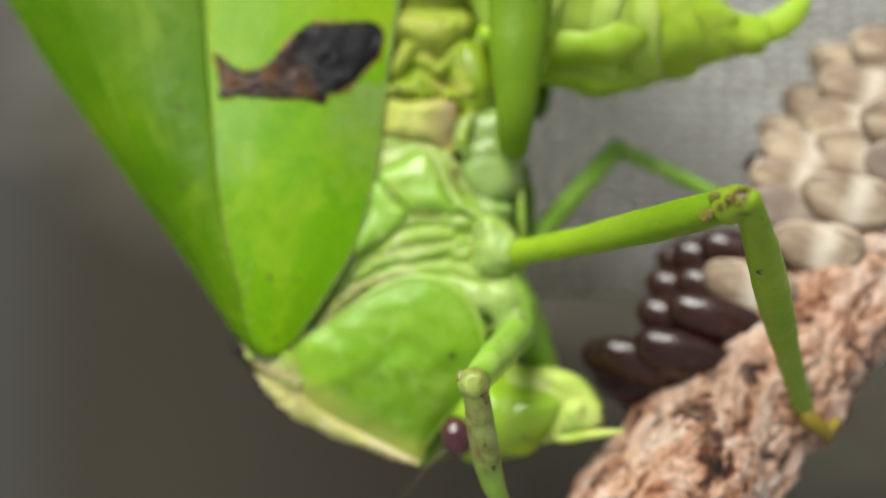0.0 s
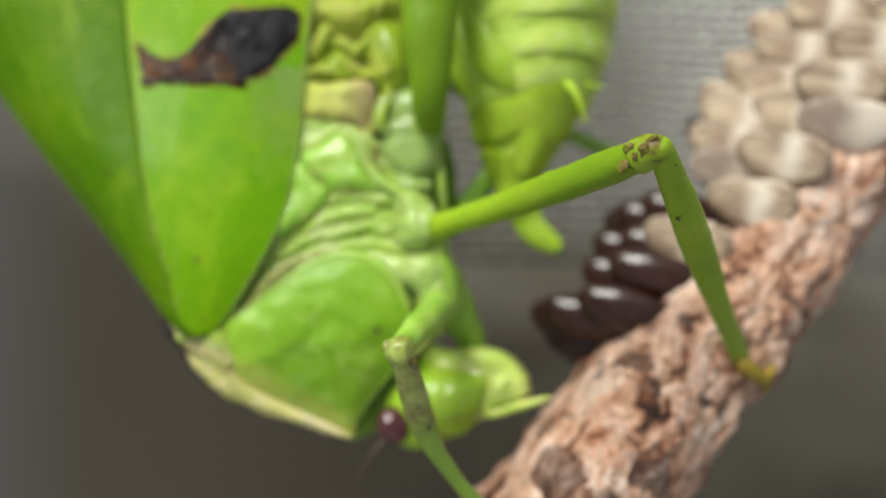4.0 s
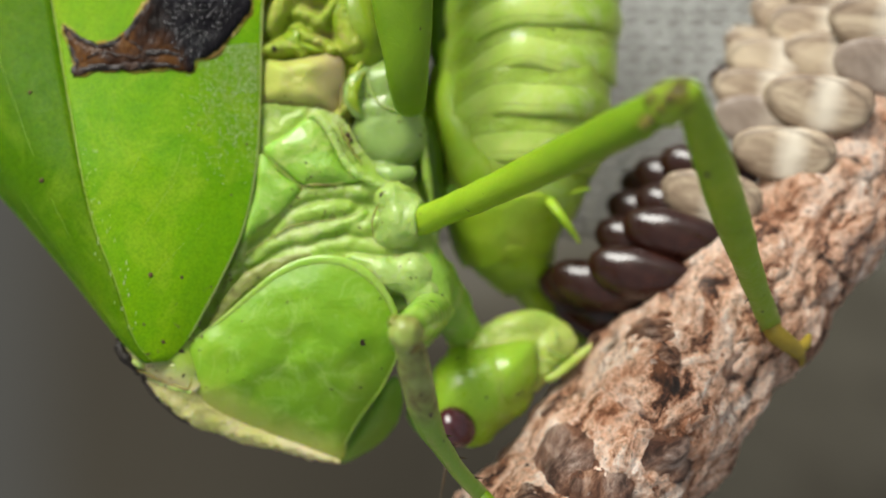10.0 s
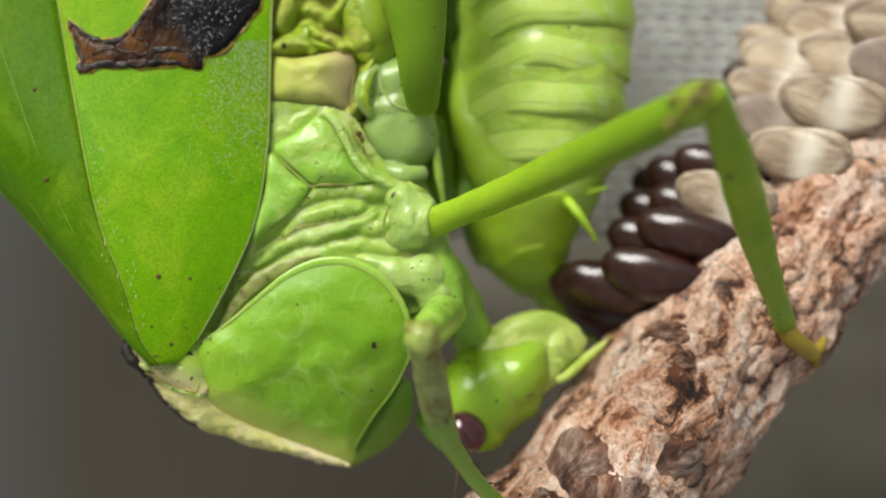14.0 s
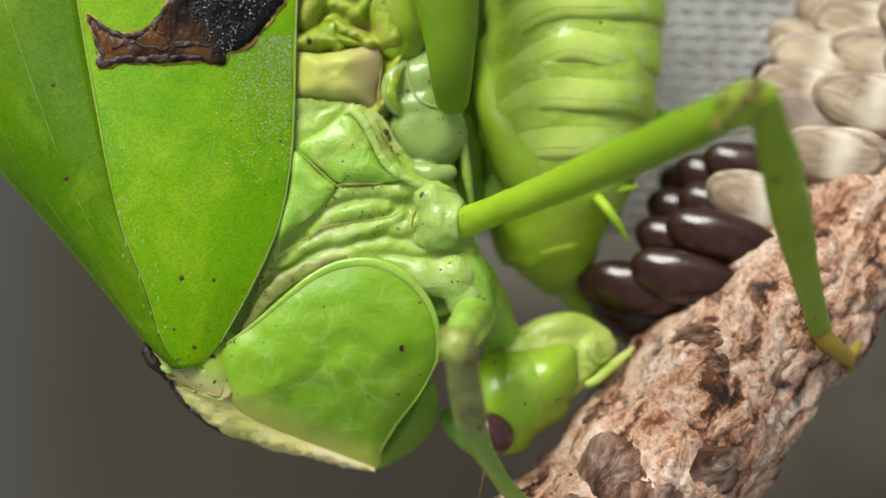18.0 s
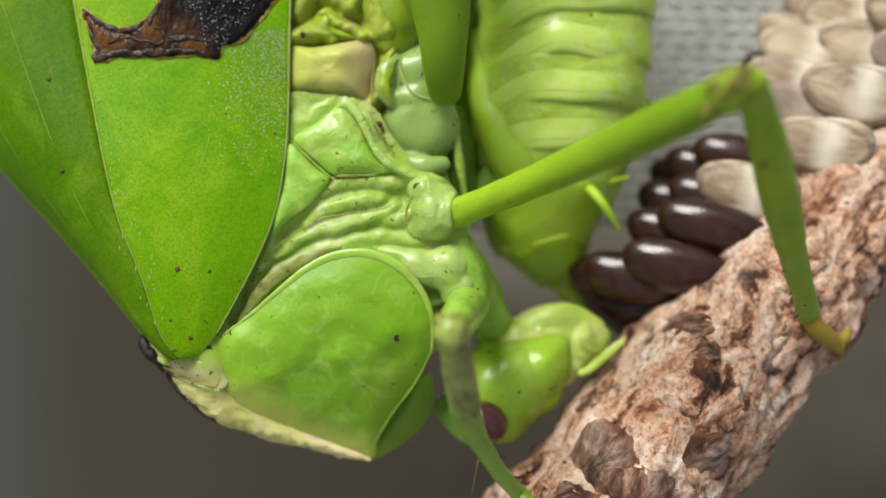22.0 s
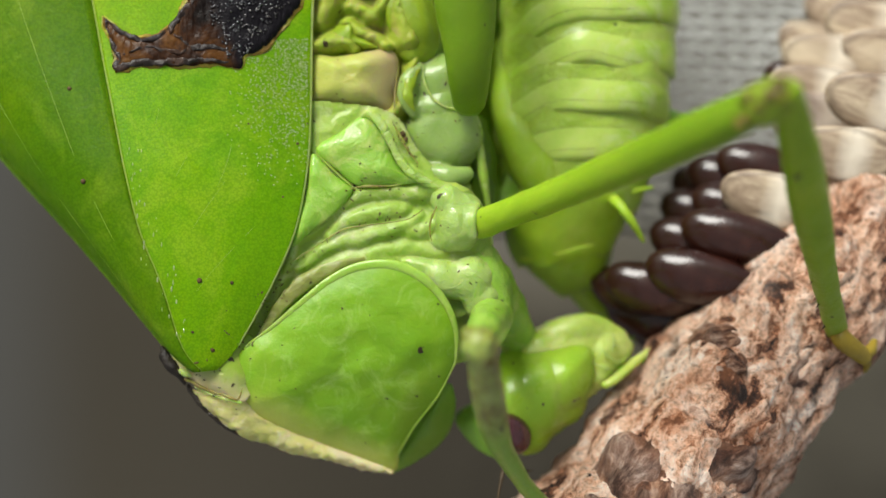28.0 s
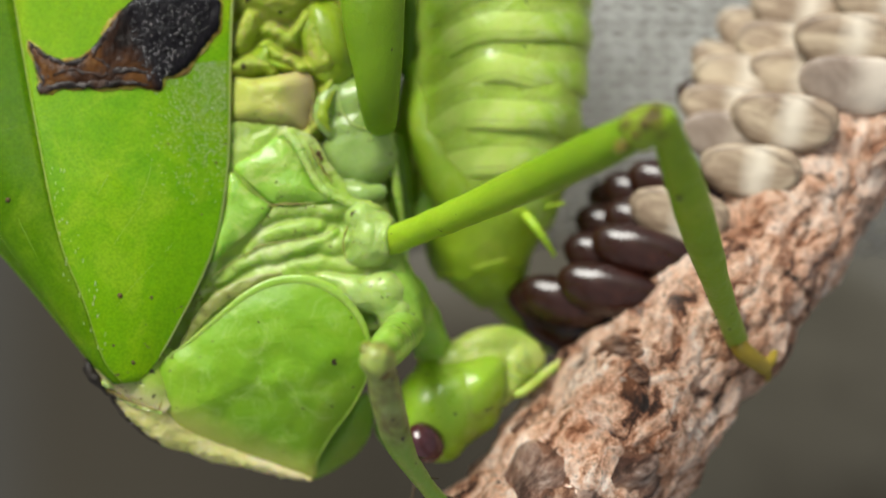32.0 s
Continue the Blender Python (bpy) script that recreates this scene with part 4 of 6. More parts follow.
def forewing():
    panel, fold = [], []
    for i, (l, k, r) in enumerate(WING_EDGES):
        w = (Vector(r) - Vector(k)).length
        panel.append([k, between(k, r, 0.3, 0.035 * w), between(k, r, 0.65, 0.045 * w), between(k, r, 0.92, 0.012 * w), r])
        far = min(1.0, 0.25 + 0.09 * (Vector(k) - Vector(l)).length)
        fold.append([l, between(l, k, 0.10, 0.75 * far), between(l, k, 0.35, 1.45 * far), between(l, k, 0.65, 1.15 * far), between(l, k, 0.88, 0.50 * far), k])
    bm, cols = loft(panel, 60, 120)
    wing = part("forewing", bm, WING, katydid, "bright green leaf-like forewing with fine net veins")
    points = np.array([[p.x, p.z, p.y] for c in cols for p in c])

    def surface(x, z):
        d = (points[:, 0] - x) ** 2 + (points[:, 1] - z) ** 2
        near = np.argpartition(d, 6)[:6]
        w = 1 / (d[near] + 1e-4)
        return float((points[near, 2] * w).sum() / w.sum())

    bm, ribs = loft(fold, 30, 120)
    part("wing_fold", bm, WING_FOLD_SHADE, katydid, "folded back edge of the wing, its green darkened for shade")
    for n in (12, 21):
        line = [p + Vector((0, 0.012, 0)) for p in ribs[n][14:112:7]]
        part("vein", tube(line, [0.008, 0.018, 0.02, 0.016], 80, 6), VEIN, wing)
    crease = [(k[0] + 0.02, k[1] + 0.01, k[2]) for _, k, _ in WING_EDGES]
    part("vein", tube(crease, [0.025, 0.045, 0.055, 0.055, 0.055], 80, 8, 0.5), VEIN, wing, "pale green fold vein")
    edge = [(r[0], r[1] - 0.02, r[2]) for _, _, r in WING_EDGES[1:]]
    part("vein", tube(edge, [0.03, 0.05, 0.08, 0.09], 80, 8, 0.2), MARGIN, wing, "pale clear wing margin")
    edge = [(l[0], l[1], l[2]) for l, _, _ in WING_EDGES]
    part("vein", tube(edge, [0.06, 0.09, 0.10, 0.10], 80, 8), WING_FOLD_SHADE, wing)
    return wing, surface


wing, wing_y = forewing()


def wing_veins():
    """Faint branching veins that rise from the fold line across the wing."""
    for path in ([(-13.2, -1.2), (-11.6, 1.6), (-9.6, 4.6), (-8.0, 7.6)], [(-14.0, 1.0), (-12.6, 3.8), (-11.4, 6.2), (-10.8, 8.4)], [(-12.7, -3.2), (-10.9, -0.8), (-8.9, 1.4), (-7.6, 3.0)],
                 [(-11.0, 2.5), (-10.2, 4.6), (-10.0, 6.6)], [(-14.8, 3.6), (-13.8, 5.8), (-13.4, 8.2)]):
        line = spline([(x, 0, z) for x, z in path], 14)
        part("vein", tube([(p.x, wing_y(p.x, p.z) + 0.012, p.z) for p in line], [0.006, 0.015, 0.013, 0.004], 60, 6), VEIN, wing)


wing_veins()


def scar():
    """The black burnt-looking hole in the wing with its brown rim."""
    outline = [(-16.50, -0.85, 11.56), (-15.55, -0.85, 10.82), (-14.32, -0.85, 10.42), (-13.26, -0.85, 10.86), (-12.50, -0.85, 11.88), (-11.16, -0.85, 13.40),
               (-9.39, -0.85, 13.82), (-7.10, -0.85, 13.90), (-6.90, -0.85, 12.50), (-7.40, -0.85, 11.40), (-8.58, -0.85, 9.98), (-9.50, -0.85, 9.50), (-9.80, -0.85, 8.92),
               (-11.03, -0.85, 9.13), (-12.89, -0.85, 8.98), (-14.49, -0.85, 9.10), (-15.75, -0.85, 8.80), (-15.75, -0.85, 9.60), (-15.90, -0.85, 10.20)]
    for name, grow, up, mat, label in (("scar_rim", 0.16, 0.035, SCAR_RIM, "brown dry rim round the scar"),
                                       ("scar", 0.0, 0.14, SCAR, "black dead patch in the wing")):
        curve = spline(outline, 220, True)
        bm = bmesh.new()
        jag = []
        area = sum(p.x * q.z - q.x * p.z for p, q in zip(curve, curve[1:] + curve[:1]))
        sign = -1 if area > 0 else 1
        for i, p in enumerate(curve):
            ahead = curve[(i + 2) % 220] - curve[i - 2]
            side = Vector((-ahead.z, 0, ahead.x)).normalized()
            jag.append(p + side * sign * (grow * (0.7 + 1.6 * noise.noise(p * 1.1 + Vector((3, 0, 0)))) + 0.12 * noise.noise(p * 1.7) + 0.07 * noise.noise(p * 5) + 0.05 * noise.noise(p * 11)))
        flat = [bm.verts.new((p.x, 0, p.z)) for p in jag]
        f = bm.faces.new(flat)
        bmesh.ops.triangulate(bm, faces=[f])
        for _ in range(4):
            long = [e for e in bm.edges if e.calc_length() > 0.45]
            if long:
                bmesh.ops.subdivide_edges(bm, edges=long, cuts=1)
                bmesh.ops.triangulate(bm, faces=[f for f in bm.faces if len(f.verts) > 3])
        for v in bm.verts:
            rim_v = v.is_boundary
            dent = 0.07 if rim_v else 0.07 * noise.noise(Vector((v.co.x * 1.3, v.co.z * 1.3, 4))) + 0.05 * noise.noise(Vector((v.co.x * 4, v.co.z * 4, 4)))
            v.co.y = wing_y(v.co.x, v.co.z) - up + (dent if name == "scar" else dent * 0.1)
        ret = bmesh.ops.extrude_face_region(bm, geom=list(bm.faces))
        for g in ret["geom"]:
            if isinstance(g, bmesh.types.BMVert):
                g.co.y += 0.2
        patch = part(name, bm, mat, wing, label)
    lines = [([(-16.40, 0, 11.45), (-15.50, 0, 10.72), (-14.30, 0, 10.30), (-13.30, 0, 10.62), (-12.60, 0, 11.50), (-11.60, 0, 12.80)], 0.13),
             ([(-16.30, 0, 11.30), (-15.95, 0, 10.30), (-15.60, 0, 9.50), (-15.70, 0, 8.95), (-14.60, 0, 9.22), (-13.00, 0, 9.20), (-11.40, 0, 9.32), (-10.20, 0, 9.20)], 0.14),
             ([(-15.30, 0, 9.60), (-14.20, 0, 9.92), (-12.90, 0, 9.70), (-11.50, 0, 9.95), (-10.10, 0, 9.75)], 0.11), ([(-12.90, 0, 10.60), (-12.30, 0, 10.10), (-11.90, 0, 9.40)], 0.08)]
    for path, wide in lines:
        at = [(x, wing_y(x, z) - 0.13, z) for x, _, z in path]
        part("scar_ridge", tube(at, [0.04, wide, wide * 1.1, wide * 1.3, 0.05], 70, 10, 0.35, rough=0.7), SCAR_RIDGE, patch, "charred dark brown ridge")
    # dewy grains on the black end
    rng = random.Random(21)
    bm = bmesh.new()
    for _ in range(420):
        x, z = rng.uniform(-11.2, -7.3), rng.uniform(9.4, 13.6)
        if z > 9.0 + 1.25 * max(0, x + 9.9) and x + 0.5 * z > -5.6:
            r = rng.uniform(0.05, 0.08)
            bmesh.ops.create_icosphere(bm, subdivisions=1, radius=r, matrix=Matrix.Translation((x, wing_y(x, z) - 0.17, z)) @ Matrix.Diagonal((1, 0.6, 1, 1)))
    tagged(part("scar_grain", bm, WET_BLACK, patch, "glossy black grains"), kind="stuff")


scar()


def pronotum():
    outline = [(-10.06, -1.20, -5.53), (-9.47, -1.40, -4.40), (-8.28, -1.40, -3.53), (-6.69, -1.50, -2.21), (-5.37, -1.50, -1.21), (-4.05, -1.50, -0.61),
               (-2.47, -1.60, -0.50), (-1.03, -1.60, -1.10), (0.03, -1.50, -2.21), (0.61, -1.30, -3.67), (0.59, -0.90, -5.30), (-0.24, -0.40, -6.95),
               (-1.33, 0.10, -8.42), (-2.13, 0.50, -9.79), (-2.50, 0.80, -10.85), (-5.02, 0.45, -9.95), (-7.15, 0.05, -9.08), (-8.97, -0.40, -8.19), (-9.84, -0.80, -7.20)]
    body = part("pronotum", cushion(outline, 0.95, 1.2, (-4.90, -0.70, -5.56), 130, 34, 3.0, rough=0.14, seed=3), PRONOTUM, katydid,
                "green translucent shield over the front of the thorax")
    rim = [(p[0], p[1] - 0.06, p[2] - 0.05) for p in outline[1:11]]
    part("rim", tube(rim, [0.05, 0.12, 0.2, 0.24, 0.24, 0.16, 0.06], 70, 10, 0.3), CLEAR_RIM, body, "glassy raised rim of the shield")
    low = [(p[0], p[1] - 0.03, p[2]) for p in outline[10:15]]
    part("rim", tube(low, [0.05, 0.055, 0.05, 0.03], 40, 8), CLEAR_RIM, body)
    dark = [(-12.45, -0.40, -6.45), (-12.02, -0.35, -7.05), (-11.48, -0.35, -7.70), (-10.78, -0.30, -8.27), (-10.03, -0.25, -8.80), (-8.95, -0.05, -9.16)]
    bm = tube(dark, [0.10, 0.13, 0.10, 0.11, 0.09, 0.03], 90, 10, rough=0.4)
    for v in bm.verts:
        v.co += Vector((0.06, 0, 0.08)) * noise.noise(v.co * 3.0)
    part("dark_edge", bm, BLACK_EDGE, body, "crumbled black edge of the shield")
    inner = [(-9.30, -1.00, -6.90), (-9.30, -0.90, -7.45), (-8.70, -0.60, -8.00), (-7.90, -0.30, -8.35), (-6.60, 0.00, -8.95), (-5.00, 0.35, -9.60), (-3.40, 0.65, -10.20), (-2.45, 0.85, -10.80)]
    outer = [(-12.25, -0.45, -6.62), (-11.44, -0.40, -7.69), (-10.06, -0.25, -8.85), (-8.87, 0.00, -9.30), (-7.18, 0.30, -9.94), (-5.38, 0.55, -10.36), (-3.56, 0.80, -10.88), (-2.48, 0.95, -10.98)]
    bm, _ = loft([[p, between(p, q, 0.4, 0.30), between(p, q, 0.75, 0.32), q] for p, q in zip(inner, outer)], 16, 120, 0.35)
    for v in bm.verts:
        v.co += Vector((0.05, 0.08, 0.07)) * noise.noise(v.co * 2.3) + Vector((0.03, 0.02, 0.05)) * noise.noise(v.co * 6)
    part("keel", bm, RIM, body, "cream scalloped keel along the back of the shield")
    return body


pronotum()


def wing_hinge():
    body = part("wing_hinge", cushion([(-13.25, -0.80, -4.95), (-12.40, -1.00, -4.20), (-10.90, -1.05, -3.80), (-9.20, -1.05, -4.00), (-9.00, -1.10, -5.60), (-9.50, -1.20, -7.08), (-10.75, -1.05, -6.80),
                                       (-11.90, -0.90, -6.38), (-12.70, -0.85, -5.80)], 0.40, 0.9, (-10.60, -1.05, -5.70), 90, 22, 2.6, rough=0.22, seed=5), HINGE, katydid,
                "yellow-green skin fading to cream where the wing meets the shield")
    # pale glossy tube, added as the highlight along the fold
    part("fold_edge", tube([(-12.00, -1.00, -6.42), (-11.30, -1.15, -6.72), (-10.50, -1.35, -6.98), (-9.70, -1.55, -7.10)], [0.02, 0.06, 0.07, 0.09], 40, 8, rough=0.3),
         MILKY, body, "pale tube for the highlight along the hinge's wet edge")
    part("crease", tube([(-12.45, -0.95, -6.02), (-11.70, -1.15, -6.38), (-10.70, -1.40, -6.72), (-9.85, -1.62, -6.95), (-9.62, -1.70, -6.40)], [0.10, 0.08, 0.05, 0.07, 0.02], 50, 8, rough=0.5),
         CREASE, body, "brown crease above the keel")
    part("fold_edge", blob((-12.45, -1.15, -5.72), (0.36, 0.20, 0.17), (0, 35, 0), 0.3, 52), MILKY, body, "wet pale bump at the wing's tip")
    bm = tube([(-13.62, -0.50, -4.55), (-13.40, -0.75, -5.05), (-13.05, -0.85, -5.50), (-12.70, -0.80, -5.95), (-12.55, -0.70, -6.30)], [0.10, 0.30, 0.34, 0.20, 0.08], 50, 12, rough=0.3)
    part("dark_edge", bm, BLACK_EDGE, body, "black worn spot")


wing_hinge()


def thorax():
    body = part("thorax", cushion([(-9.67, 0.60, -4.34), (-7.73, 0.40, 0.57), (-6.94, 0.60, 5.22), (-6.69, 0.80, 12.08), (-6.16, 1.00, 19.00), (0.45, 2.00, 19.32),
                                   (1.85, 2.00, 12.33), (1.84, 1.80, 6.71), (2.44, 1.40, 2.24), (2.66, 1.40, -0.80), (3.22, 1.60, -3.30), (0.99, 1.20, -5.49),
                                   (-5.04, 0.80, -5.45)], 0.5, 5.0, (-2.58, 0.90, 3.05), 90, 16, 2.4, rough=0.5, seed=2), PLEURA, katydid,
                "pale green folded side of the thorax")
    P = lambda name, outline, bulge, mat, label="", rough=0.1, seed=0, thick=0.8: part(
        name, cushion(outline, bulge, thick, None, 56, 10, 2.4, rough=rough, seed=seed), mat, body, label)
    plate = lambda outline, bulge, seed, label: part("side_plate", cushion(outline, bulge, 0.9, None, 110, 22, 5.0, rough=0.22, seed=seed), PLATE, body, label)
    plate([(-6.12, -1.00, 5.03), (-4.87, -1.02, 5.92), (-3.90, -1.00, 6.66), (-3.30, -1.02, 6.30), (-2.83, -1.05, 5.60), (-2.40, -1.10, 4.64), (-1.75, -1.12, 3.78), (-1.20, -1.15, 3.42),
           (-2.83, -1.12, 3.30), (-4.12, -1.10, 3.28), (-5.04, -1.05, 3.98)], 0.32, 1, "light green triangular plate")
    plate([(-6.28, -1.00, 4.82), (-5.20, -1.05, 3.80), (-4.36, -1.10, 3.06), (-5.22, -1.15, 1.95), (-6.33, -1.15, 1.10), (-7.20, -1.10, 0.34), (-7.21, -1.05, 0.97), (-6.57, -1.00, 3.15)],
          0.22, 2, "light green plate beside the wing")
    folds = [
        ([(-8.34, -1.00, -2.63), (-7.17, -1.15, 0.20), (-6.30, -1.25, 1.02), (-5.12, -1.35, 1.95), (-4.17, -1.40, 2.70), (-2.48, -1.42, 2.95), (-0.55, -1.55, 3.05), (0.88, -1.65, 2.80)],
         [0.25, 0.28, 0.30, 0.32, 0.36, 0.48, 0.60, 0.7]),
        ([(-5.50, -1.20, 0.90), (-4.40, -1.45, 1.62), (-3.20, -1.60, 1.98), (-1.90, -1.55, 2.15)], [0.3, 0.55, 0.62, 0.45]),
        ([(-7.10, -0.95, -0.72), (-5.50, -1.20, 0.30), (-3.79, -1.50, 0.85), (-2.41, -1.60, 1.12), (-1.23, -1.50, 1.72)], [0.2, 0.36, 0.46, 0.48, 0.4]),
        ([(-3.00, -1.20, 1.70), (-1.40, -1.50, 1.10), (-0.40, -1.60, 1.30)], [0.5, 0.6, 0.6]),
        ([(-6.30, -0.80, -0.90), (-4.60, -1.10, -0.22), (-3.00, -1.30, 0.10), (-1.50, -1.35, 0.22), (-0.11, -1.40, 0.06)], [0.2, 0.36, 0.45, 0.55, 0.6]),
        ([(-8.40, -1.00, -3.00), (-7.30, -1.08, -1.90), (-5.92, -1.15, -0.90), (-4.33, -1.20, -0.36), (-2.48, -1.20, -0.26), (-0.90, -1.20, -0.64)],
         [0.2, 0.26, 0.30, 0.34, 0.34, 0.4]),
        ([(-3.30, -1.10, 6.62), (-2.62, -1.25, 5.95), (-2.10, -1.30, 5.00), (-1.50, -1.35, 4.15), (-0.70, -1.40, 3.50), (0.42, -1.50, 3.00)], [0.35, 0.38, 0.36, 0.40, 0.5, 0.5]),
        ([(-6.60, -0.60, 5.60), (-5.46, -0.70, 6.10), (-4.52, -0.75, 6.75), (-3.85, -0.60, 7.00)], [0.3, 0.34, 0.3, 0.3]),
        ([(-6.42, -0.40, 6.63), (-5.20, -0.50, 6.86), (-4.13, -0.50, 7.11)], [0.3, 0.3, 0.3]),
        ([(-0.63, -1.50, -0.76), (0.42, -1.70, -1.02), (1.47, -1.60, -1.03), (2.28, -1.20, 0.03)], [0.5, 0.7, 0.8, 0.8]),
        ([(0.16, -1.70, 1.60), (0.94, -1.80, 1.20), (1.75, -1.20, 0.29)], [0.9, 1.1, 0.9]),
        ([(-5.98, -0.60, 5.00), (-3.83, -0.80, 4.90), (-2.76, -0.80, 4.01)], [0.8, 1.2, 0.9]),
        ([(-6.49, -0.60, 3.75), (-5.95, -0.70, 2.68), (-6.60, -0.70, 1.32)], [0.5, 0.7, 0.4]),
    ]
    skin_sheet = part("wrinkled_skin", relief([(-9.70, 0.00, -4.84), (-8.49, 0.00, -1.05), (-7.54, 0.00, 3.00), (-7.14, 0.00, 7.05), (-4.43, 0.00, 7.32), (-2.27, 0.00, 6.78),
                                            (-1.19, 0.00, 5.16), (0.16, 0.00, 3.81), (1.78, 0.00, 2.73), (2.27, 0.00, 1.11), (2.49, 0.00, -0.78), (2.05, 0.00, -2.41),
                                            (0.43, 0.00, -3.22), (-3.89, 0.00, -3.22), (-7.14, 0.00, -4.30)], -0.55, folds, 0.075, 0.025, 0, 0.06, 0.58), PLEURA, body,
                      "wrinkled pale green skin between wing and hips")
    part("plate_rim", tube([(-3.95, -1.10, 6.62), (-3.55, -1.25, 6.72), (-3.05, -1.32, 6.34), (-2.62, -1.35, 5.60), (-2.15, -1.38, 4.62), (-1.50, -1.42, 3.85), (-0.60, -1.50, 3.40)],
                           [0.05, 0.20, 0.22, 0.18, 0.20, 0.22, 0.1], 60, 12, 0.5, rough=0.15), MILKY, skin_sheet, "pale clear rim of the plate")
    part("plate_rim", tube([(-6.20, -1.12, 4.95), (-5.15, -1.22, 3.92), (-4.28, -1.30, 3.18), (-3.90, -1.32, 3.02)], [0.02, 0.05, 0.045, 0.02], 40, 10, 0.6, rough=0.25), MARGIN, skin_sheet,
         "pale ridge between the plates")
    for path, wide in (([(-4.45, -1.28, 3.12), (-3.93, -1.30, 3.20), (-2.90, -1.30, 3.24), (-2.00, -1.32, 3.30)], 0.07), ([(-2.35, -0.60, 6.98), (-2.26, -0.30, 8.36), (-2.15, -0.20, 9.29)], 0.06),
                       ([(-2.30, -1.20, 6.15), (-1.98, -1.15, 5.55), (-1.55, -1.10, 4.80), (-1.15, -1.10, 4.30)], 0.09),
                       ([(-7.20, -1.15, -0.35), (-5.70, -1.18, 0.62), (-4.70, -1.30, 1.18), (-3.30, -1.45, 1.40), (-1.75, -1.45, 1.62), (-0.95, -1.40, 2.10)], 0.045),
                       ([(-0.30, -1.75, 2.25), (-0.62, -1.65, 1.40), (-0.55, -1.65, 0.60)], 0.06)):
        part("skin_crease", tube(path, [0.02, wide, wide * 0.7, 0.02], 40, 8, 0.5, rough=0.4), CREASE, skin_sheet, "dirty brown crease")
    part("dirty_fold", tube([(-8.82, -1.00, -3.96), (-7.80, -1.05, -2.49), (-6.74, -1.10, -1.43), (-5.15, -1.05, -0.64), (-3.83, -1.00, -0.29)],
                            [0.12, 0.3, 0.42, 0.34, 0.10], 60, 14, 0.35, rough=0.2), DIRTY, skin_sheet, "brownish dirty fold beside the shield")
    # soft yellow lumps under the wing hinge
    swell = [
        ([(-6.44, -0.20, 7.03), (-4.94, -0.40, 6.95), (-3.60, -0.40, 7.22)], [0.4, 0.5, 0.4]),
        ([(-6.40, -0.50, 10.16), (-4.78, -0.70, 10.44), (-4.25, -0.60, 9.98)], [0.5, 0.7, 0.5]),
        ([(-4.66, -0.50, 11.33), (-3.58, -0.70, 10.57), (-2.64, -0.70, 10.12)], [0.4, 0.5, 0.45]),
        ([(-4.41, -0.30, 12.13), (-3.19, -0.50, 11.68), (-2.52, -0.40, 12.91)], [0.5, 0.6, 0.5]),
        ([(-2.03, -0.70, 12.04), (-1.65, -0.90, 10.54)], [0.9, 1.0]),
        ([(-6.02, -0.30, 11.45), (-5.34, -0.40, 12.64)], [0.6, 0.7]),
        ([(-6.02, -0.30, 14.28), (-3.85, -0.70, 13.91), (-2.25, -0.60, 14.47)], [0.9, 1.3, 1.0]),
        ([(-5.75, -0.30, 16.43), (-3.58, -0.60, 16.61), (-1.98, -0.60, 16.88)], [0.9, 1.3, 1.0]),
        ([(-3.88, -0.20, 6.09), (-2.25, -0.40, 7.14), (-1.32, -0.40, 9.69)], [0.6, 0.5, 0.5]),
    ]
    part("swollen_skin", relief([(-7.27, 0.00, 5.70), (-7.14, 0.00, 10.30), (-7.00, 0.00, 15.16), (-6.59, 0.00, 18.41), (-1.19, 0.00, 18.68), (-0.38, 0.00, 13.54), (-0.51, 0.00, 9.76),
                               (-1.32, 0.00, 6.78), (-3.89, 0.00, 5.43)], 0.75, swell, 0.08, 0.10, 17), LUMP, body, "yellow and pinkish swollen lumps under the wing")
    P("swollen_lump", [(-6.58, -0.10, 9.69), (-5.23, -0.20, 9.67), (-3.87, -0.30, 9.87), (-2.74, -0.30, 10.03), (-2.21, -0.20, 9.67), (-2.10, -0.10, 8.80), (-2.32, 0.00, 7.73),
                       (-2.59, 0.00, 6.95), (-3.89, 0.00, 7.00), (-5.24, 0.00, 7.16), (-6.59, 0.00, 7.59)], 0.95, BARREL, "yellow lump with a beige-pink end", 0.3, 8, 0.9)
    P("swollen_lump", [(-6.47, 0.10, 9.99), (-5.73, 0.00, 10.62), (-4.97, 0.00, 11.38), (-4.38, 0.00, 11.54), (-4.11, 0.00, 10.84), (-3.22, 0.00, 10.41), (-2.54, 0.00, 9.97),
                       (-3.89, 0.00, 9.97), (-5.25, 0.10, 9.83)], 0.7, ROUND, "yellow-green pointed lump", 0.25, 9, 0.9)
    part("round_lobe", blob((-1.47, 0.30, 11.57), (1.35, 1.1, 2.3), (0, -14, 0), 0.18, 41), ROUND, body, "round yellow-green lobe")
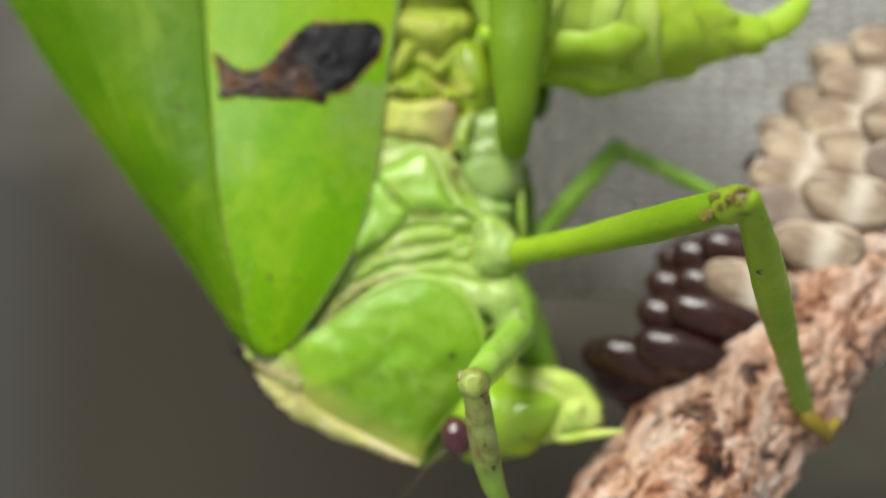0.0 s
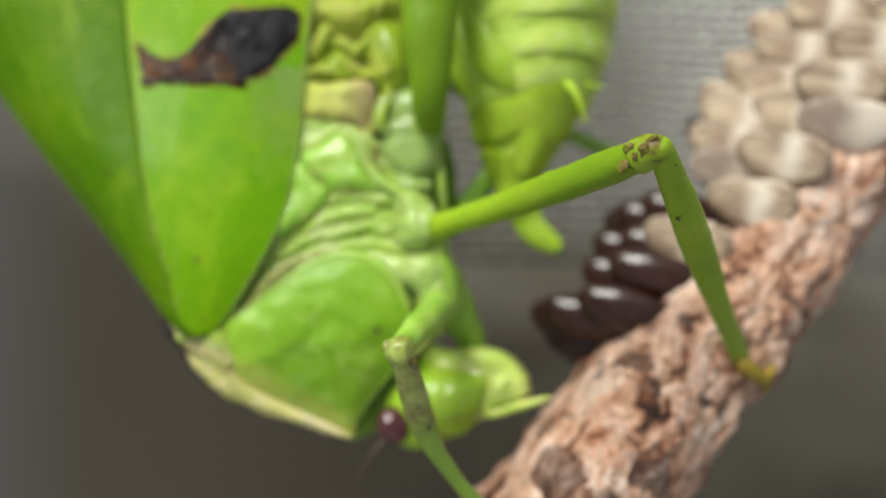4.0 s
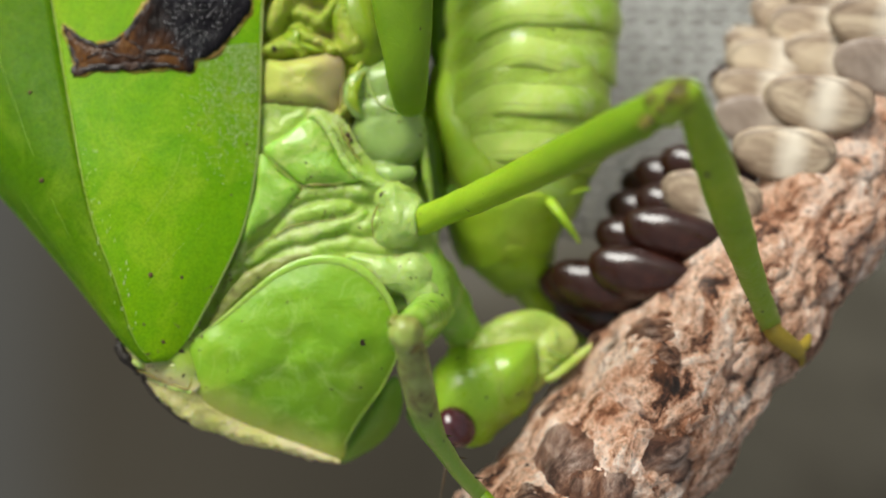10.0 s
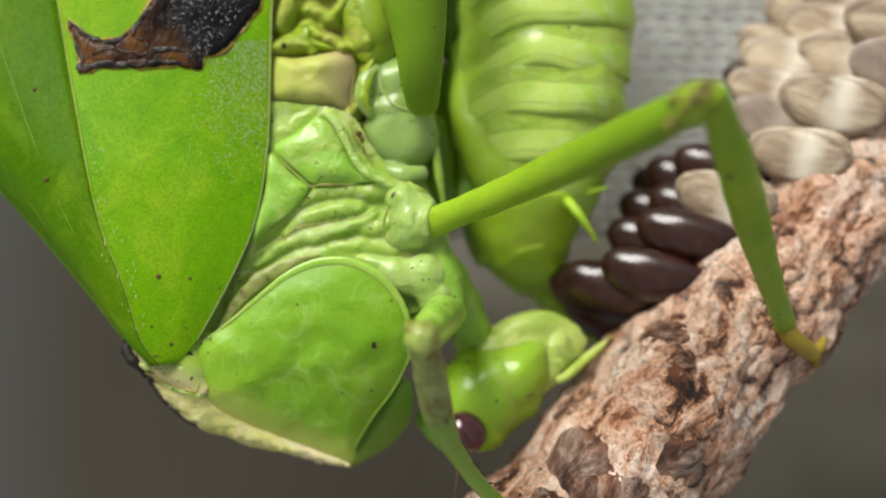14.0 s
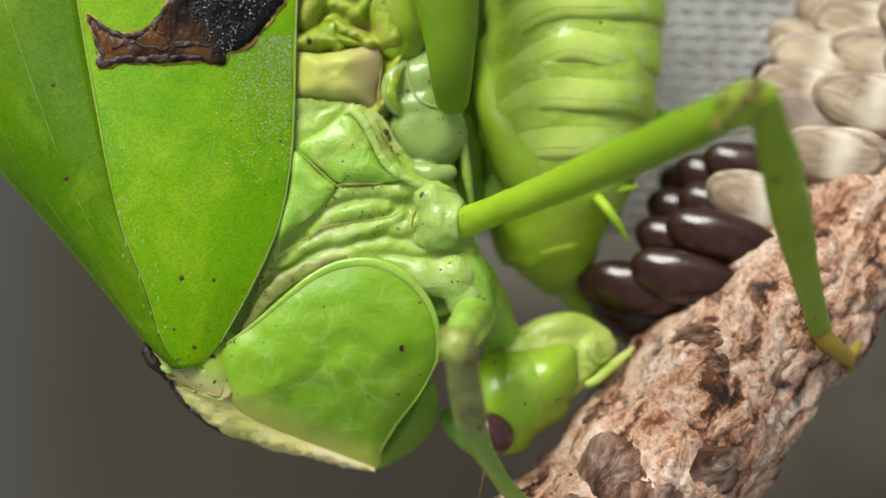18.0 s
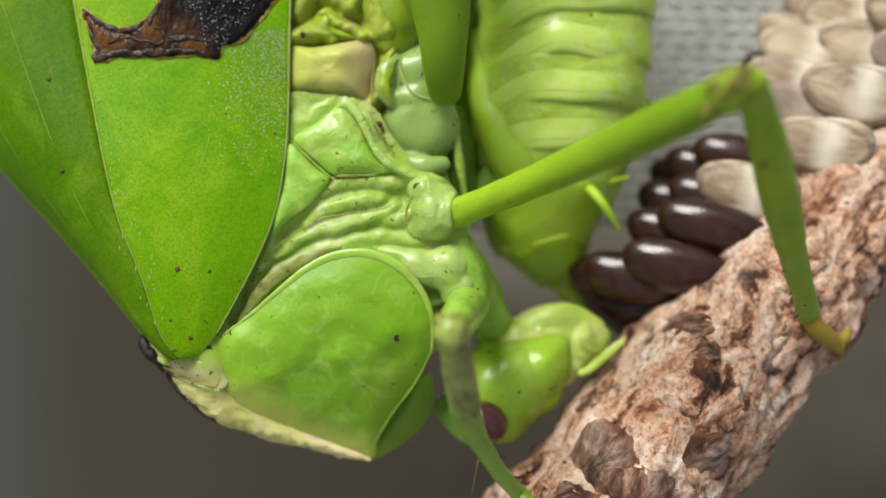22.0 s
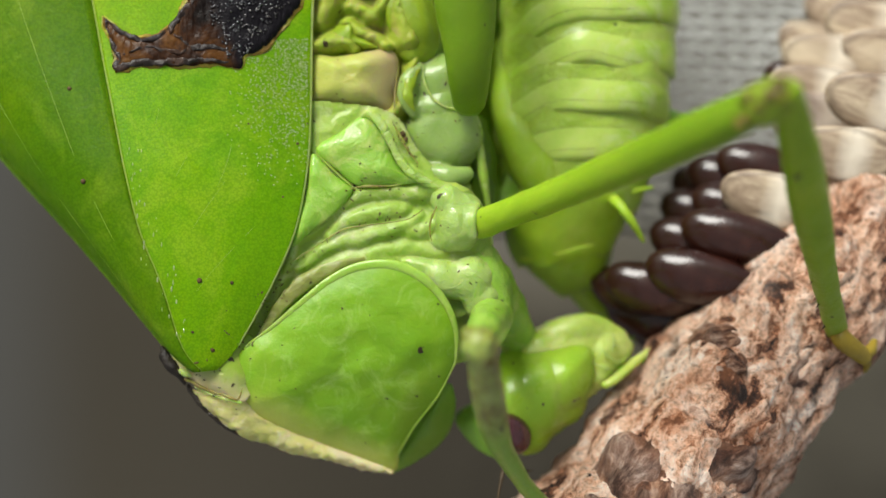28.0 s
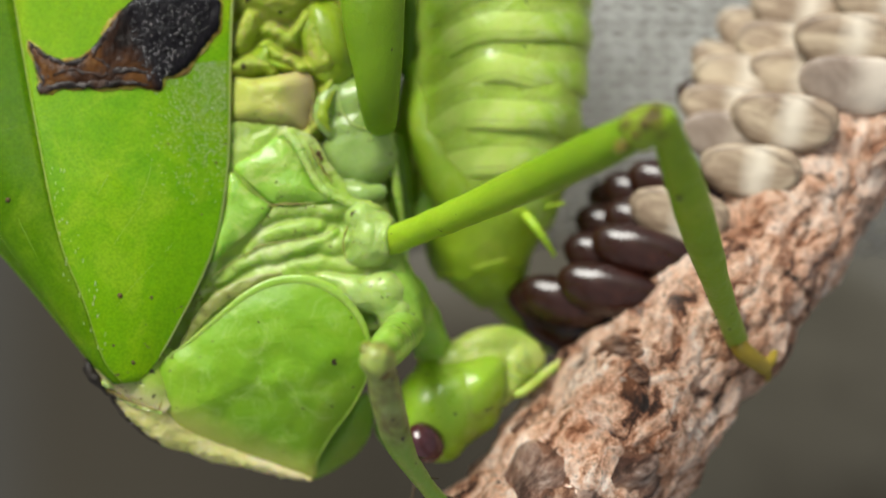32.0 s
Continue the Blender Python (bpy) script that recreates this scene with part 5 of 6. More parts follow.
    # hind coxa: a cloudy disc, a smaller ringed lobe above it and a yellow crescent
    coxa = melted("hind_coxa", [blob((0.08, 0.60, 5.90), (1.95, 1.3, 2.0), (0, -16, 0), 0.10, 11), blob((-0.05, 0.50, 8.20), (1.55, 1.0, 1.7), (0, 10, 0), 0.12, 13), blob((0.05, 0.45, 7.05), (1.65, 1.1, 1.3), (0, 0, 0), 0.15, 14),
                                tube([(-1.10, -0.10, 9.20), (-1.65, -0.20, 8.40), (-1.70, -0.25, 7.50), (-1.35, -0.20, 6.80)], [0.3, 0.5, 0.5, 0.3], 30, 12),
                                tube([(-0.75, -0.20, 4.02), (0.36, -0.50, 3.73), (1.27, -0.30, 3.90)], [0.4, 0.6, 0.4], 24, 12)], COXA, body, "cloudy grey-green hip of the hind leg", 0.09, 8)
    part("coxa_lobe", tube([(-1.10, -0.42, 9.05), (-1.58, -0.62, 8.30), (-1.66, -0.70, 7.60), (-1.36, -0.62, 6.95)], [0.06, 0.26, 0.28, 0.06], 40, 14, 0.35, rough=0.15), ROUND, coxa,
         "yellow-green crescent on the hip")
    part("coxa_lobe", tube([(-0.95, -0.45, 9.15), (-0.85, -0.60, 8.30), (-0.35, -0.66, 7.42), (0.55, -0.62, 7.05), (1.45, -0.40, 7.30)], [0.02, 0.05, 0.06, 0.05, 0.02], 40, 10, 0.5, rough=0.2), MILKY, coxa,
         "clear ridge round the hip")
    # dark green tubes that fill the gaps behind the hip
    part("inner_filler", tube([(2.47, 5.20, 20.64), (2.64, 5.00, 15.88), (2.69, 4.80, 12.90), (2.57, 4.60, 10.82)], [0.9, 1.0, 0.9, 0.6], 30, 14, rough=0.2), INNER, body,
         "dark green filler tube behind the hip")
    part("inner_filler", tube([(1.72, 2.60, 6.80), (1.85, 2.20, 5.08), (1.96, 2.00, 3.38), (2.19, 2.20, 1.43)], [0.5, 0.9, 0.9, 0.8], 40, 14, rough=0.2), INNER, body,
         "dark green filler tube behind the hip")
    part("coxa_lobe", tube([(1.85, 0.50, 5.75), (2.01, 0.40, 4.11), (2.29, 0.60, 2.21)], [0.14, 0.26, 0.14], 20, 10), PLEURA, coxa)
    # middle hip
    mid = melted("middle_coxa", [blob((0.83, -0.80, 1.49), (1.25, 1.3, 1.45), (0, 20, 0), 0.12, 15), blob((0.29, -1.00, 2.55), (0.9, 0.8, 0.75), (0, 20, 0), 0.2, 16),
                                 blob((0.16, -0.50, 0.70), (0.9, 0.9, 0.8), (0, 0, 0), 0.2, 26), tube([(1.69, -1.50, 2.34), (1.41, -2.00, 1.59), (1.52, -1.80, 0.76)], [0.2, 0.24, 0.2], 20, 8)],
                 MILKY, body, "milky green hip of the middle leg", 0.09, 20)
    # front hip and the cloudy skin beside it
    melted("soft_lump", [blob((0.15, -1.00, -1.24), (1.5, 0.8, 0.95), (0, 18, 0), 0.10, 17), blob((1.43, -1.00, -1.29), (1.1, 0.9, 1.2), (0, -20, 0), 0.12, 18),
                         blob((-0.97, -0.90, -0.66), (1.2, 0.6, 0.5), (0, 14, 0), 0.15, 19), blob((1.96, -0.80, -2.27), (1.0, 0.9, 1.1), (0, 0, 0), 0.12, 20)],
           MILKY, body, "milky translucent skin at the front hip", 0.08, 45)
    part("hip_flap", tube([(1.30, -1.30, -2.15), (2.35, -1.25, -2.30), (2.92, -1.10, -3.05), (2.75, -1.10, -3.95)], [0.12, 0.3, 0.3, 0.14], 40, 14, 0.5, rough=0.1), MILKY, body,
         "clear curved flap round the front hip")
    part("front_coxa", tube([(1.65, 0.20, -0.11), (2.10, -0.30, -1.59), (2.57, -0.60, -3.18)], [1.05, 1.25, 0.95], 30, 18, rough=0.12), PLATE, body, "green hip of the front leg")
    part("far_coxa", tube([(2.52, 0.65, -1.22), (3.14, 1.56, -2.77), (3.98, 2.72, -4.51), (4.83, 3.90, -6.29)], [1.0, 1.15, 0.95, 0.6], 30, 18, rough=0.12), PLATE, body,
         "green hip of the far front leg")
    return body


thorax()


def wing_bumps():
    """Tiny glossy bumps of the wing's net near its free edge."""
    bm = bmesh.new()
    rng = random.Random(8)
    x0, x1, z0, z1 = (-10.38, 0.00, 10.30)[0], (-6.54, 0.00, 10.30)[0], (-6.59, 0.00, 3.00)[2], (-6.59, 0.00, 10.43)[2]
    for _ in range(1100):
        u, v = rng.random() ** 0.5, rng.random() ** 0.45
        x, z = x0 + (x1 - x0) * u, z0 + (z1 - z0) * v
        r = rng.uniform(0.025, 0.05)
        bmesh.ops.create_icosphere(bm, subdivisions=1, radius=r, matrix=Matrix.Translation((x, wing_y(x, z) - 0.005, z)) @ Matrix.Diagonal((1, 0.4, 1, 1)))
    trail = spline([(-14.81, 0.00, 5.16), (-14.32, 0.00, 2.73), (-13.51, 0.00, -0.24), (-12.76, 0.00, -2.68), (-12.38, 0.00, -4.03)], 44)
    for p in trail:
        x, z = p.x + rng.gauss(0, 0.34), p.z + rng.gauss(0, 0.15)
        r = rng.uniform(0.03, 0.07)
        bmesh.ops.create_icosphere(bm, subdivisions=1, radius=r, matrix=Matrix.Translation((x, wing_y(x, z), z)) @ Matrix.Diagonal((0.7, 0.35, rng.uniform(1, 3), 1)))
    tagged(part("wing_grain", bm, BUMPS, wing, "tiny glossy bumps along the wing edge"), kind="stuff")


wing_bumps()


def dust():
    """Dark crumbs that lie on the skin, thickest along the folds."""
    bm = bmesh.new()
    rng = random.Random(5)
    bpy.context.view_layer.update()
    deps = bpy.context.evaluated_depsgraph_get()

    def crumb(x, z, r, long=1.0):
        hit, place, normal, *_ = scene.ray_cast(deps, Vector((x, -40, z)) * MM, (0, 1, 0))
        if hit and place.y < 6 * MM:
            lay = normal.to_track_quat("Y", "Z").to_matrix().to_4x4() @ Matrix.Rotation(rng.random() * 6.3, 4, "Y")
            m = Matrix.Translation(place / MM + normal * r * 0.15) @ lay @ Matrix.Diagonal((r * long, r * 0.45, r, 1))
            ball = bmesh.ops.create_icosphere(bm, subdivisions=1, radius=1)["verts"]
            for v in ball:
                v.co = m @ (v.co * (1 + 0.35 * noise.noise(v.co * 2 + Vector((x, 0, z)))))

    for x, z, r in ((-17.08, 3.46, 0.15), (-17.89, 7.95, 0.12), (-10.03, -1.38, 0.09), (-11.51, -1.24, 0.14), (-7.68, 2.73, 0.06), (-9.30, 6.24, 0.06), (-11.86, -3.70, 0.07),
                    (-10.97, -4.57, 0.11), (-7.00, 5.30, 0.08), (-1.95, 5.80, 0.20), (-1.80, 5.55, 0.16)):
        crumb(x, z, r)
    # middle, spread and number of each patch
    for x, z, spread, n in ((-9.73, -4.26, 0.9, 22), (-11.85, -5.32, 0.8, 10), (-8.39, -1.93, 0.5, 12), (-3.81, 3.15, 0.6, 10), (-1.75, 5.40, 0.4, 14), (-0.37, 1.72, 0.6, 9),
                            (-3.51, 1.07, 1.3, 16), (1.20, -1.01, 0.6, 8), (-0.10, 8.16, 0.8, 10), (0.10, 6.00, 1.0, 12), (-5.00, -4.00, 2.2, 12), (-4.20, 6.20, 1.0, 10), (-4.50, 8.60, 1.2, 8),
                            (-10.80, -6.60, 0.8, 9), (-4.30, -10.20, 0.9, 8)):
        for _ in range(round(n * 0.65)):
            crumb(x + rng.gauss(0, spread), z + rng.gauss(0, spread * 0.7), rng.uniform(0.018, 0.05), rng.choice((1.0, 1.4, 2.0, 3.0)))
    for line, n in (([(-9.10, 0, -3.90), (-8.30, 0, -2.00), (-7.40, 0, -0.60)], 14), ([(-2.40, 0, 6.40), (-1.95, 0, 5.40), (-1.10, 0, 4.20)], 14), ([(-4.60, 0, 3.15), (-2.20, 0, 3.25)], 8),
                    ([(-6.80, 0, -0.20), (-4.60, 0, 1.20), (-1.60, 0, 1.70)], 12)):
        for p in spline(line, n):
            crumb(p.x + rng.gauss(0, 0.10), p.z + rng.gauss(0, 0.10), rng.uniform(0.02, 0.055), rng.choice((1.0, 1.6, 2.4)))
    tagged(part("dust", bm, DUST, katydid, "dark crumbs of dirt stuck to the skin"), kind="stuff")


dust()


# ---- jointed legs ----
def axis_frame(a, b, side=(0, -1, 0)):
    """A pose at a whose x axis points to b and whose y axis leans away from side."""
    x = (Vector(b) - Vector(a)).normalized()
    y = -(Vector(side) - x * x.dot(Vector(side))).normalized()
    z = x.cross(y)
    m = Matrix((x, y, z)).transposed().to_4x4()
    m.translation = Vector(a) * MM
    return m


BODY_POSES = [(r[0], placed(*r[1:])) for r in BODY_PATH]


def two_bones(hip, foot, upper, lower, pole):
    """The knee between hip and foot that bends towards the pole direction."""
    h, f = Vector(hip), Vector(foot)
    d = f - h
    length = min(d.length, (upper + lower) * 0.999)
    along = (upper ** 2 - lower ** 2 + length ** 2) / (2 * length)
    out = math.sqrt(max(upper ** 2 - along ** 2, 0))
    x = d.normalized()
    p = (Vector(pole) - x * x.dot(Vector(pole))).normalized()
    return h + x * along + p * out


def leg_tracks(hip, knee, foot, bends):
    """Rows for the thigh, the shin and the foot, in the katydid's space, while the foot keeps its hold on the branch."""
    upper, lower = (Vector(knee) - Vector(hip)).length, (Vector(foot) - Vector(knee)).length
    x = (Vector(foot) - Vector(hip)).normalized()
    pole = Vector(knee) - Vector(hip)
    pole -= x * x.dot(pole)
    thigh, shin, foot_rows = [], [], []
    for t, m in BODY_POSES:
        inv = m.inverted()
        f = (inv @ (Vector(foot) * MM)) / MM
        turn = Matrix.Rotation(radians(float(np.interp(t, *zip(*bends)))), 3, (f - Vector(hip)).normalized())
        k = two_bones(hip, f, upper, lower, turn @ pole)
        thigh.append((t, axis_frame(hip, k)))
        shin.append((t, axis_frame(k, f)))
        foot_rows.append((t, inv))
    return upper, lower, thigh, shin, foot_rows


def leg_spines(parent, length, radius, side, count, start=0.15, stop=0.95, bow=((0, 0), (1, 0))):
    for k in range(count):
        x = length * (start + (stop - start) * k / max(count - 1, 1))
        bm = bmesh.new()
        bmesh.ops.create_cone(bm, segments=6, radius1=0.07, radius2=0.01, depth=0.42, cap_ends=True,
                              matrix=Matrix.Translation((x, 0, side * (radius + 0.08) + float(np.interp(x / length, *zip(*bow))))) @ Euler((0, radians(35 if side > 0 else 145), 0)).to_matrix().to_4x4())
        part("spine", bm, SPINE, parent)


MID_HIP, MID_KNEE, MID_FOOT = (1.69, -1.20, 1.35), (12.75, -14.20, 5.95), (19.29, -0.60, -3.77)
FORE_HIP, FORE_KNEE, FORE_FOOT = (2.32, -1.40, -3.14), (1.21, -10.00, -3.83), (4.72, -3.00, -11.89)
MID_BEND = ((0, 8), (1.5, 6.5), (2.5, 5), (3.5, 5.5), (4.5, 4), (8, 4), (10, 1), (11, 0), (32, 0))  # seconds, degrees about the line from hip to foot
FORE_BEND = ((0, 9.5), (1.5, 7), (2, 5), (3.5, 8), (4.5, 7), (6.5, 3), (7, 4), (9, 0), (10, -2), (32, -1))
LEG_ROWS = []


def middle_leg():
    upper, lower, thigh_rows, shin_rows, foot_rows = leg_tracks(MID_HIP, MID_KNEE, MID_FOOT, MID_BEND)
    thigh = part("middle_femur", tube([(0, 0, 0), (upper * 0.3, 0, -0.12), (upper * 0.65, 0, -0.1), (upper * 0.92, 0, 0), (upper, 0, 0.05)],
                                      [0.72, 0.72, 0.76, 0.83, 0.88, 0.88, 0.68], 50, 18, 0.9), THIGH, katydid, "long green thigh of the middle leg")
    part("knee", tube([(upper * 0.93, 0, -0.02), (upper * 0.96, 0, 0.03), (upper * 1.0, 0, 0.05)], [0.88, 0.87, 0.70], 20, 18, 0.92), JOINT, thigh, "brown-spotted green knee")
    for n, (x, turn, r) in enumerate(((0.90, -20, 0.34), (0.955, -6, 0.22), (0.935, 24, 0.34), (0.985, 8, 0.26))):
        part("knee_spot", blob((upper * x, -0.72 * math.cos(radians(turn)), 0.77 * math.sin(radians(turn))), (r * 1.1, 0.15, r), (turn, 0, 0), 0.35, 90 + n), BROWN_SPOT, thigh,
             "brown blotch on the knee")
    part("knee_spur", tube([(upper * 0.985, -0.4, 0.3), (upper * 1.03, -0.45, 0.55)], [0.2, 0.06], 10, 8), JOINT, thigh)
    shin = part("middle_tibia", tube([(-0.1, 0, 0.1), (lower * 0.08, 0, 0.08), (lower * 0.25, 0, 0.1), (lower * 0.5, 0, 0), (lower * 0.8, 0, -0.05), (lower, 0, 0)],
                                     [0.60, 0.78, 0.88, 0.82, 0.68, 0.58, 0.56], 50, 16, 0.9), SHIN, katydid, "green shin of the middle leg")
    leg_spines(shin, lower, 0.60, -1, 6, 0.35, 0.95)
    leg_spines(shin, lower, 0.66, 1, 4, 0.2, 0.6)
    foot = part("middle_tarsus", tube([MID_FOOT, (19.45, -0.90, -4.23), (20.05, -0.70, -4.70), (20.79, -0.20, -5.20)], [0.45, 0.5, 0.46, 0.4], 24, 14), TARSUS,
                katydid, "yellow-orange foot gripping the bark")
    part("claw", tube([(20.56, -0.40, -5.02), (21.06, -0.20, -4.88), (21.42, 0.20, -4.42)], [0.34, 0.3, 0.16], 20, 10), TARSUS, foot)
    part("claw", tube([(20.65, -0.30, -5.14), (21.05, 0.20, -5.56), (21.15, 0.80, -6.00)], [0.3, 0.22, 0.08], 20, 10), TARSUS, foot)
    LEG_ROWS.extend([(thigh, thigh_rows), (shin, shin_rows), (foot, foot_rows)])


def front_leg():
    upper, lower, thigh_rows, shin_rows, foot_rows = leg_tracks(FORE_HIP, FORE_KNEE, FORE_FOOT, FORE_BEND)
    thigh = part("front_femur", tube([(0, 0, 0), (upper * 0.4, 0, 0), (upper * 0.8, 0, 0), (upper * 0.98, 0, 0)], [1.0, 0.95, 0.85, 0.7], 40, 18), PLATE, katydid,
                 "green thigh of the front leg")
    part("knee", tube([(upper * 0.93, 0, 0), (upper * 0.98, 0, 0), (upper * 1.02, 0, 0)], [0.72, 0.74, 0.5], 20, 18), DUSTY_LEG, thigh, "dusty brown knee")
    for k, side in enumerate((-1, 1)):
        part("knee_spot", blob((upper * 1.0, 0.1, side * 0.66), (0.42, 0.34, 0.30), (0, 0, 0), 0.25, 60 + k), BROWN_SPOT, thigh, "brown side flap of the knee")
    shin = part("front_tibia", tube([(-0.2, 0, 0), (lower * 0.1, 0, -0.15), (lower * 0.25, 0, -0.45), (lower * 0.5, 0, -0.8), (lower * 0.8, 0, -0.5), (lower, 0, 0)],
                                    [0.6, 0.72, 0.72, 0.5, 0.40, 0.40], 50, 16), DUSTY_LEG, katydid, "dusty olive shin of the front leg")
    part("knee_cap", blob((0.05, 0, 0), (0.82, 0.74, 0.76), (0, 0, 0), 0.12, 63), KNEE_SKIN, shin, "dusty rounded knee joint")
    leg_spines(shin, lower, 0.42, 1, 5, 0.3, 0.9, ((0.1, -0.15), (0.25, -0.45), (0.5, -0.8), (0.8, -0.5), (1, 0)))
    foot = part("front_tarsus", tube([FORE_FOOT, (5.24, -3.40, -12.44), (6.01, -3.40, -13.21)], [0.4, 0.42, 0.3], 20, 12), LEG, katydid, "green foot on the bark")
    LEG_ROWS.extend([(thigh, thigh_rows), (shin, shin_rows), (foot, foot_rows)])


def hind_leg():
    part("hind_femur", tube([(1.25, -1.90, 7.03), (1.23, -3.20, 8.45), (1.04, -3.80, 11.14), (0.78, -4.00, 17.39), (0.15, -4.00, 28.72)],
                            [0.75, 1.5, 1.95, 2.1, 2.2], 50, 20, 0.7), DARK_LEG, katydid, "dark green thigh of the hind leg")
    part("trochanter", blob((0.95, -1.20, 7.50), (0.5, 0.7, 0.5), (0, 0, 0), 0.1, 21), JOINT, katydid, "brown-spotted joint of the hind leg")


def far_leg():
    a, k, f = (1.74, 1.97, 0.94), (7.64, 5.75, 9.11), (13.91, 5.22, 6.64)
    part("far_femur", tube([a, k], [0.7, 0.62], 24, 14), PLATE, katydid, "green thigh of the far middle leg")
    part("far_tibia", tube([k, f], [0.55, 0.42], 24, 14), PLATE, katydid, "green shin of the far middle leg")


middle_leg()
front_leg()
hind_leg()
far_leg()


# ---- head ----
HEAD_ROWS = [  # seconds, eye, mouth
    (0.0, (-0.52, -1.73, -8.87), (9.43, 1.27, -7.57)), (1.0, (-1.08, -1.44, -8.93), (8.08, 1.74, -7.67)), (2.0, (-0.77, -0.88, -9.09), (8.69, 2.44, -7.81)),
    (3.0, (-0.10, -0.48, -9.39), (9.54, 2.39, -7.83)), (4.0, (-0.14, -0.72, -9.92), (9.92, 2.35, -7.53)), (4.5, (-0.01, -0.70, -10.12), (10.26, 2.27, -7.59)),
    (6.5, (1.37, -0.36, -10.03), (10.02, 3.21, -7.64)), (7.0, (1.43, -0.26, -9.97), (9.93, 3.33, -7.49)), (7.5, (2.20, -0.58, -9.68), (9.95, 3.50, -6.83)),
    (8.0, (2.34, -0.98, -9.37), (9.68, 3.08, -6.19)), (9.0, (3.00, -1.22, -8.87), (10.00, 3.30, -5.15)), (10.0, (3.59, -0.80, -8.80), (10.41, 3.80, -4.91)),
    (12.0, (3.57, -0.80, -8.90), (10.25, 3.80, -4.75)), (20.0, (3.49, -0.80, -8.72), (10.19, 3.80, -5.01)), (32.0, (3.49, -0.80, -8.72), (10.19, 3.80, -5.01)),
]
HEAD_REST = axis_frame(*HEAD_ROWS[-1][1:])


def head():
    inv = HEAD_REST.inverted()
    L = lambda p: tuple((inv @ (Vector(p) * MM)) / MM)
    skull = melted("head", [blob(L((4.40, 2.70, -7.40)), (2.75, 2.5, 2.45), (0, 0, 0), 0.06, 31),
                            blob(L((5.30, 2.20, -6.75)), (2.1, 1.8, 1.8), (0, 0, 0), 0.08, 35), blob(L((4.15, 1.90, -8.75)), (1.5, 1.4, 1.5), (0, 25, 0), 0.08, 39),
                            blob(L((5.75, 2.40, -7.30)), (1.75, 1.5, 1.7), (0, 0, 0), 0.06, 36)], HEAD, katydid, "smooth green head bent down to the branch", 0.12, 14)

    def plate(name, outline, bulge, thick, material, label, rough, seed, parent=skull):
        bm = cushion(outline, bulge, thick, None, 70, 14, 2.4, rough=rough, seed=seed)
        for v in bm.verts:
            v.co = Vector(L(v.co))
        return part(name, bm, material, parent, label)

    plate("cheek", [(3.00, 2.30, -5.10), (5.00, 1.90, -4.75), (7.30, 1.60, -4.70), (7.62, 1.50, -5.70), (7.55, 1.55, -6.80), (7.02, 1.75, -7.82), (6.06, 2.10, -9.00), (4.90, 2.20, -9.95),
                    (3.90, 2.20, -9.80), (3.20, 2.30, -7.50)], 1.5, 1.6, HEAD, "smooth bright green cheek", 0.12, 74)
    jaw = cushion([(7.00, 2.50, -4.60), (8.39, 2.20, -4.10), (9.60, 2.50, -4.42), (9.85, 2.60, -5.05), (9.15, 2.40, -6.04), (8.30, 2.20, -6.80), (7.25, 2.50, -7.55), (6.80, 2.60, -6.10)],
                  0.75, 2.4, None, 70, 14, 2.4, rough=0.22, seed=71)
    lip = cushion([(2.90, 2.60, -4.30), (4.71, 2.30, -4.05), (5.67, 2.30, -3.50), (6.77, 2.20, -3.20), (7.87, 2.30, -3.18), (8.96, 2.50, -3.70), (9.62, 2.60, -4.36), (8.42, 2.00, -5.00),
                   (7.32, 1.80, -5.20), (5.30, 1.60, -5.25), (3.40, 2.00, -5.30)], 0.55, 2.2, None, 70, 14, 2.4, rough=0.35, seed=72)
    for bm in (jaw, lip):
        for v in bm.verts:
            v.co = Vector(L(v.co))
    mouth = melted("mouth", [jaw, lip, blob(L((7.70, 3.20, -4.90)), (1.9, 1.3, 1.4), (0, 0, 0), 0.1, 33), blob(L((5.20, 3.00, -4.90)), (1.9, 1.2, 1.0), (0, 0, 0), 0.1, 34)],
                    MOUTH, skull, "pale green folded lip and jaws", 0.07, 6)
    plate("far_cheek", [(0.70, 3.0, -8.70), (1.42, 2.8, -7.90), (2.90, 2.4, -7.60), (3.50, 2.2, -9.10), (3.00, 2.4, -10.45), (1.80, 2.8, -10.10)], 0.45, 1.6, GENA_SHADE, "back of the head, its green darkened for shade", 0.15, 73)
    for pts, rad in (([(7.36, 1.70, -4.80), (7.55, 1.62, -5.30), (7.58, 1.58, -6.10), (7.45, 1.62, -6.90), (7.05, 1.75, -7.60)], [0.02, 0.09, 0.06, 0.06, 0.02]),
                     ([(8.10, 1.45, -4.90), (8.35, 1.42, -5.25), (8.90, 1.60, -5.55), (9.45, 2.05, -5.35)], [0.04, 0.10, 0.08, 0.03]),
                     ([(7.65, 1.38, -5.60), (8.20, 1.40, -5.80), (8.75, 1.65, -6.00)], [0.03, 0.08, 0.03]),
                     ([(8.60, 1.75, -4.10), (8.70, 1.60, -4.55), (8.55, 1.45, -5.00)], [0.03, 0.09, 0.03])):
        part("face_seam", tube([L(p) for p in pts], rad, 30, 10, 0.8, rough=0.3), MILKY, mouth, "clear seam between the plates of the face")
    part("eye", blob(L((3.38, 0.40, -8.98)), (0.98, 0.85, 1.10), (0, -12, 0), 0.02, 36), EYE, skull, "glossy maroon compound eye")
    for pts, rad in (([(8.20, 1.60, -6.70), (8.70, 1.60, -6.45), (9.79, 2.20, -5.65), (11.20, 2.60, -4.70)], [0.20, 0.28, 0.25, 0.12]),):
        part("palp", tube([L(p) for p in pts], rad, 24, 10), MOUTH, skull, "pale thin mouth feeler")
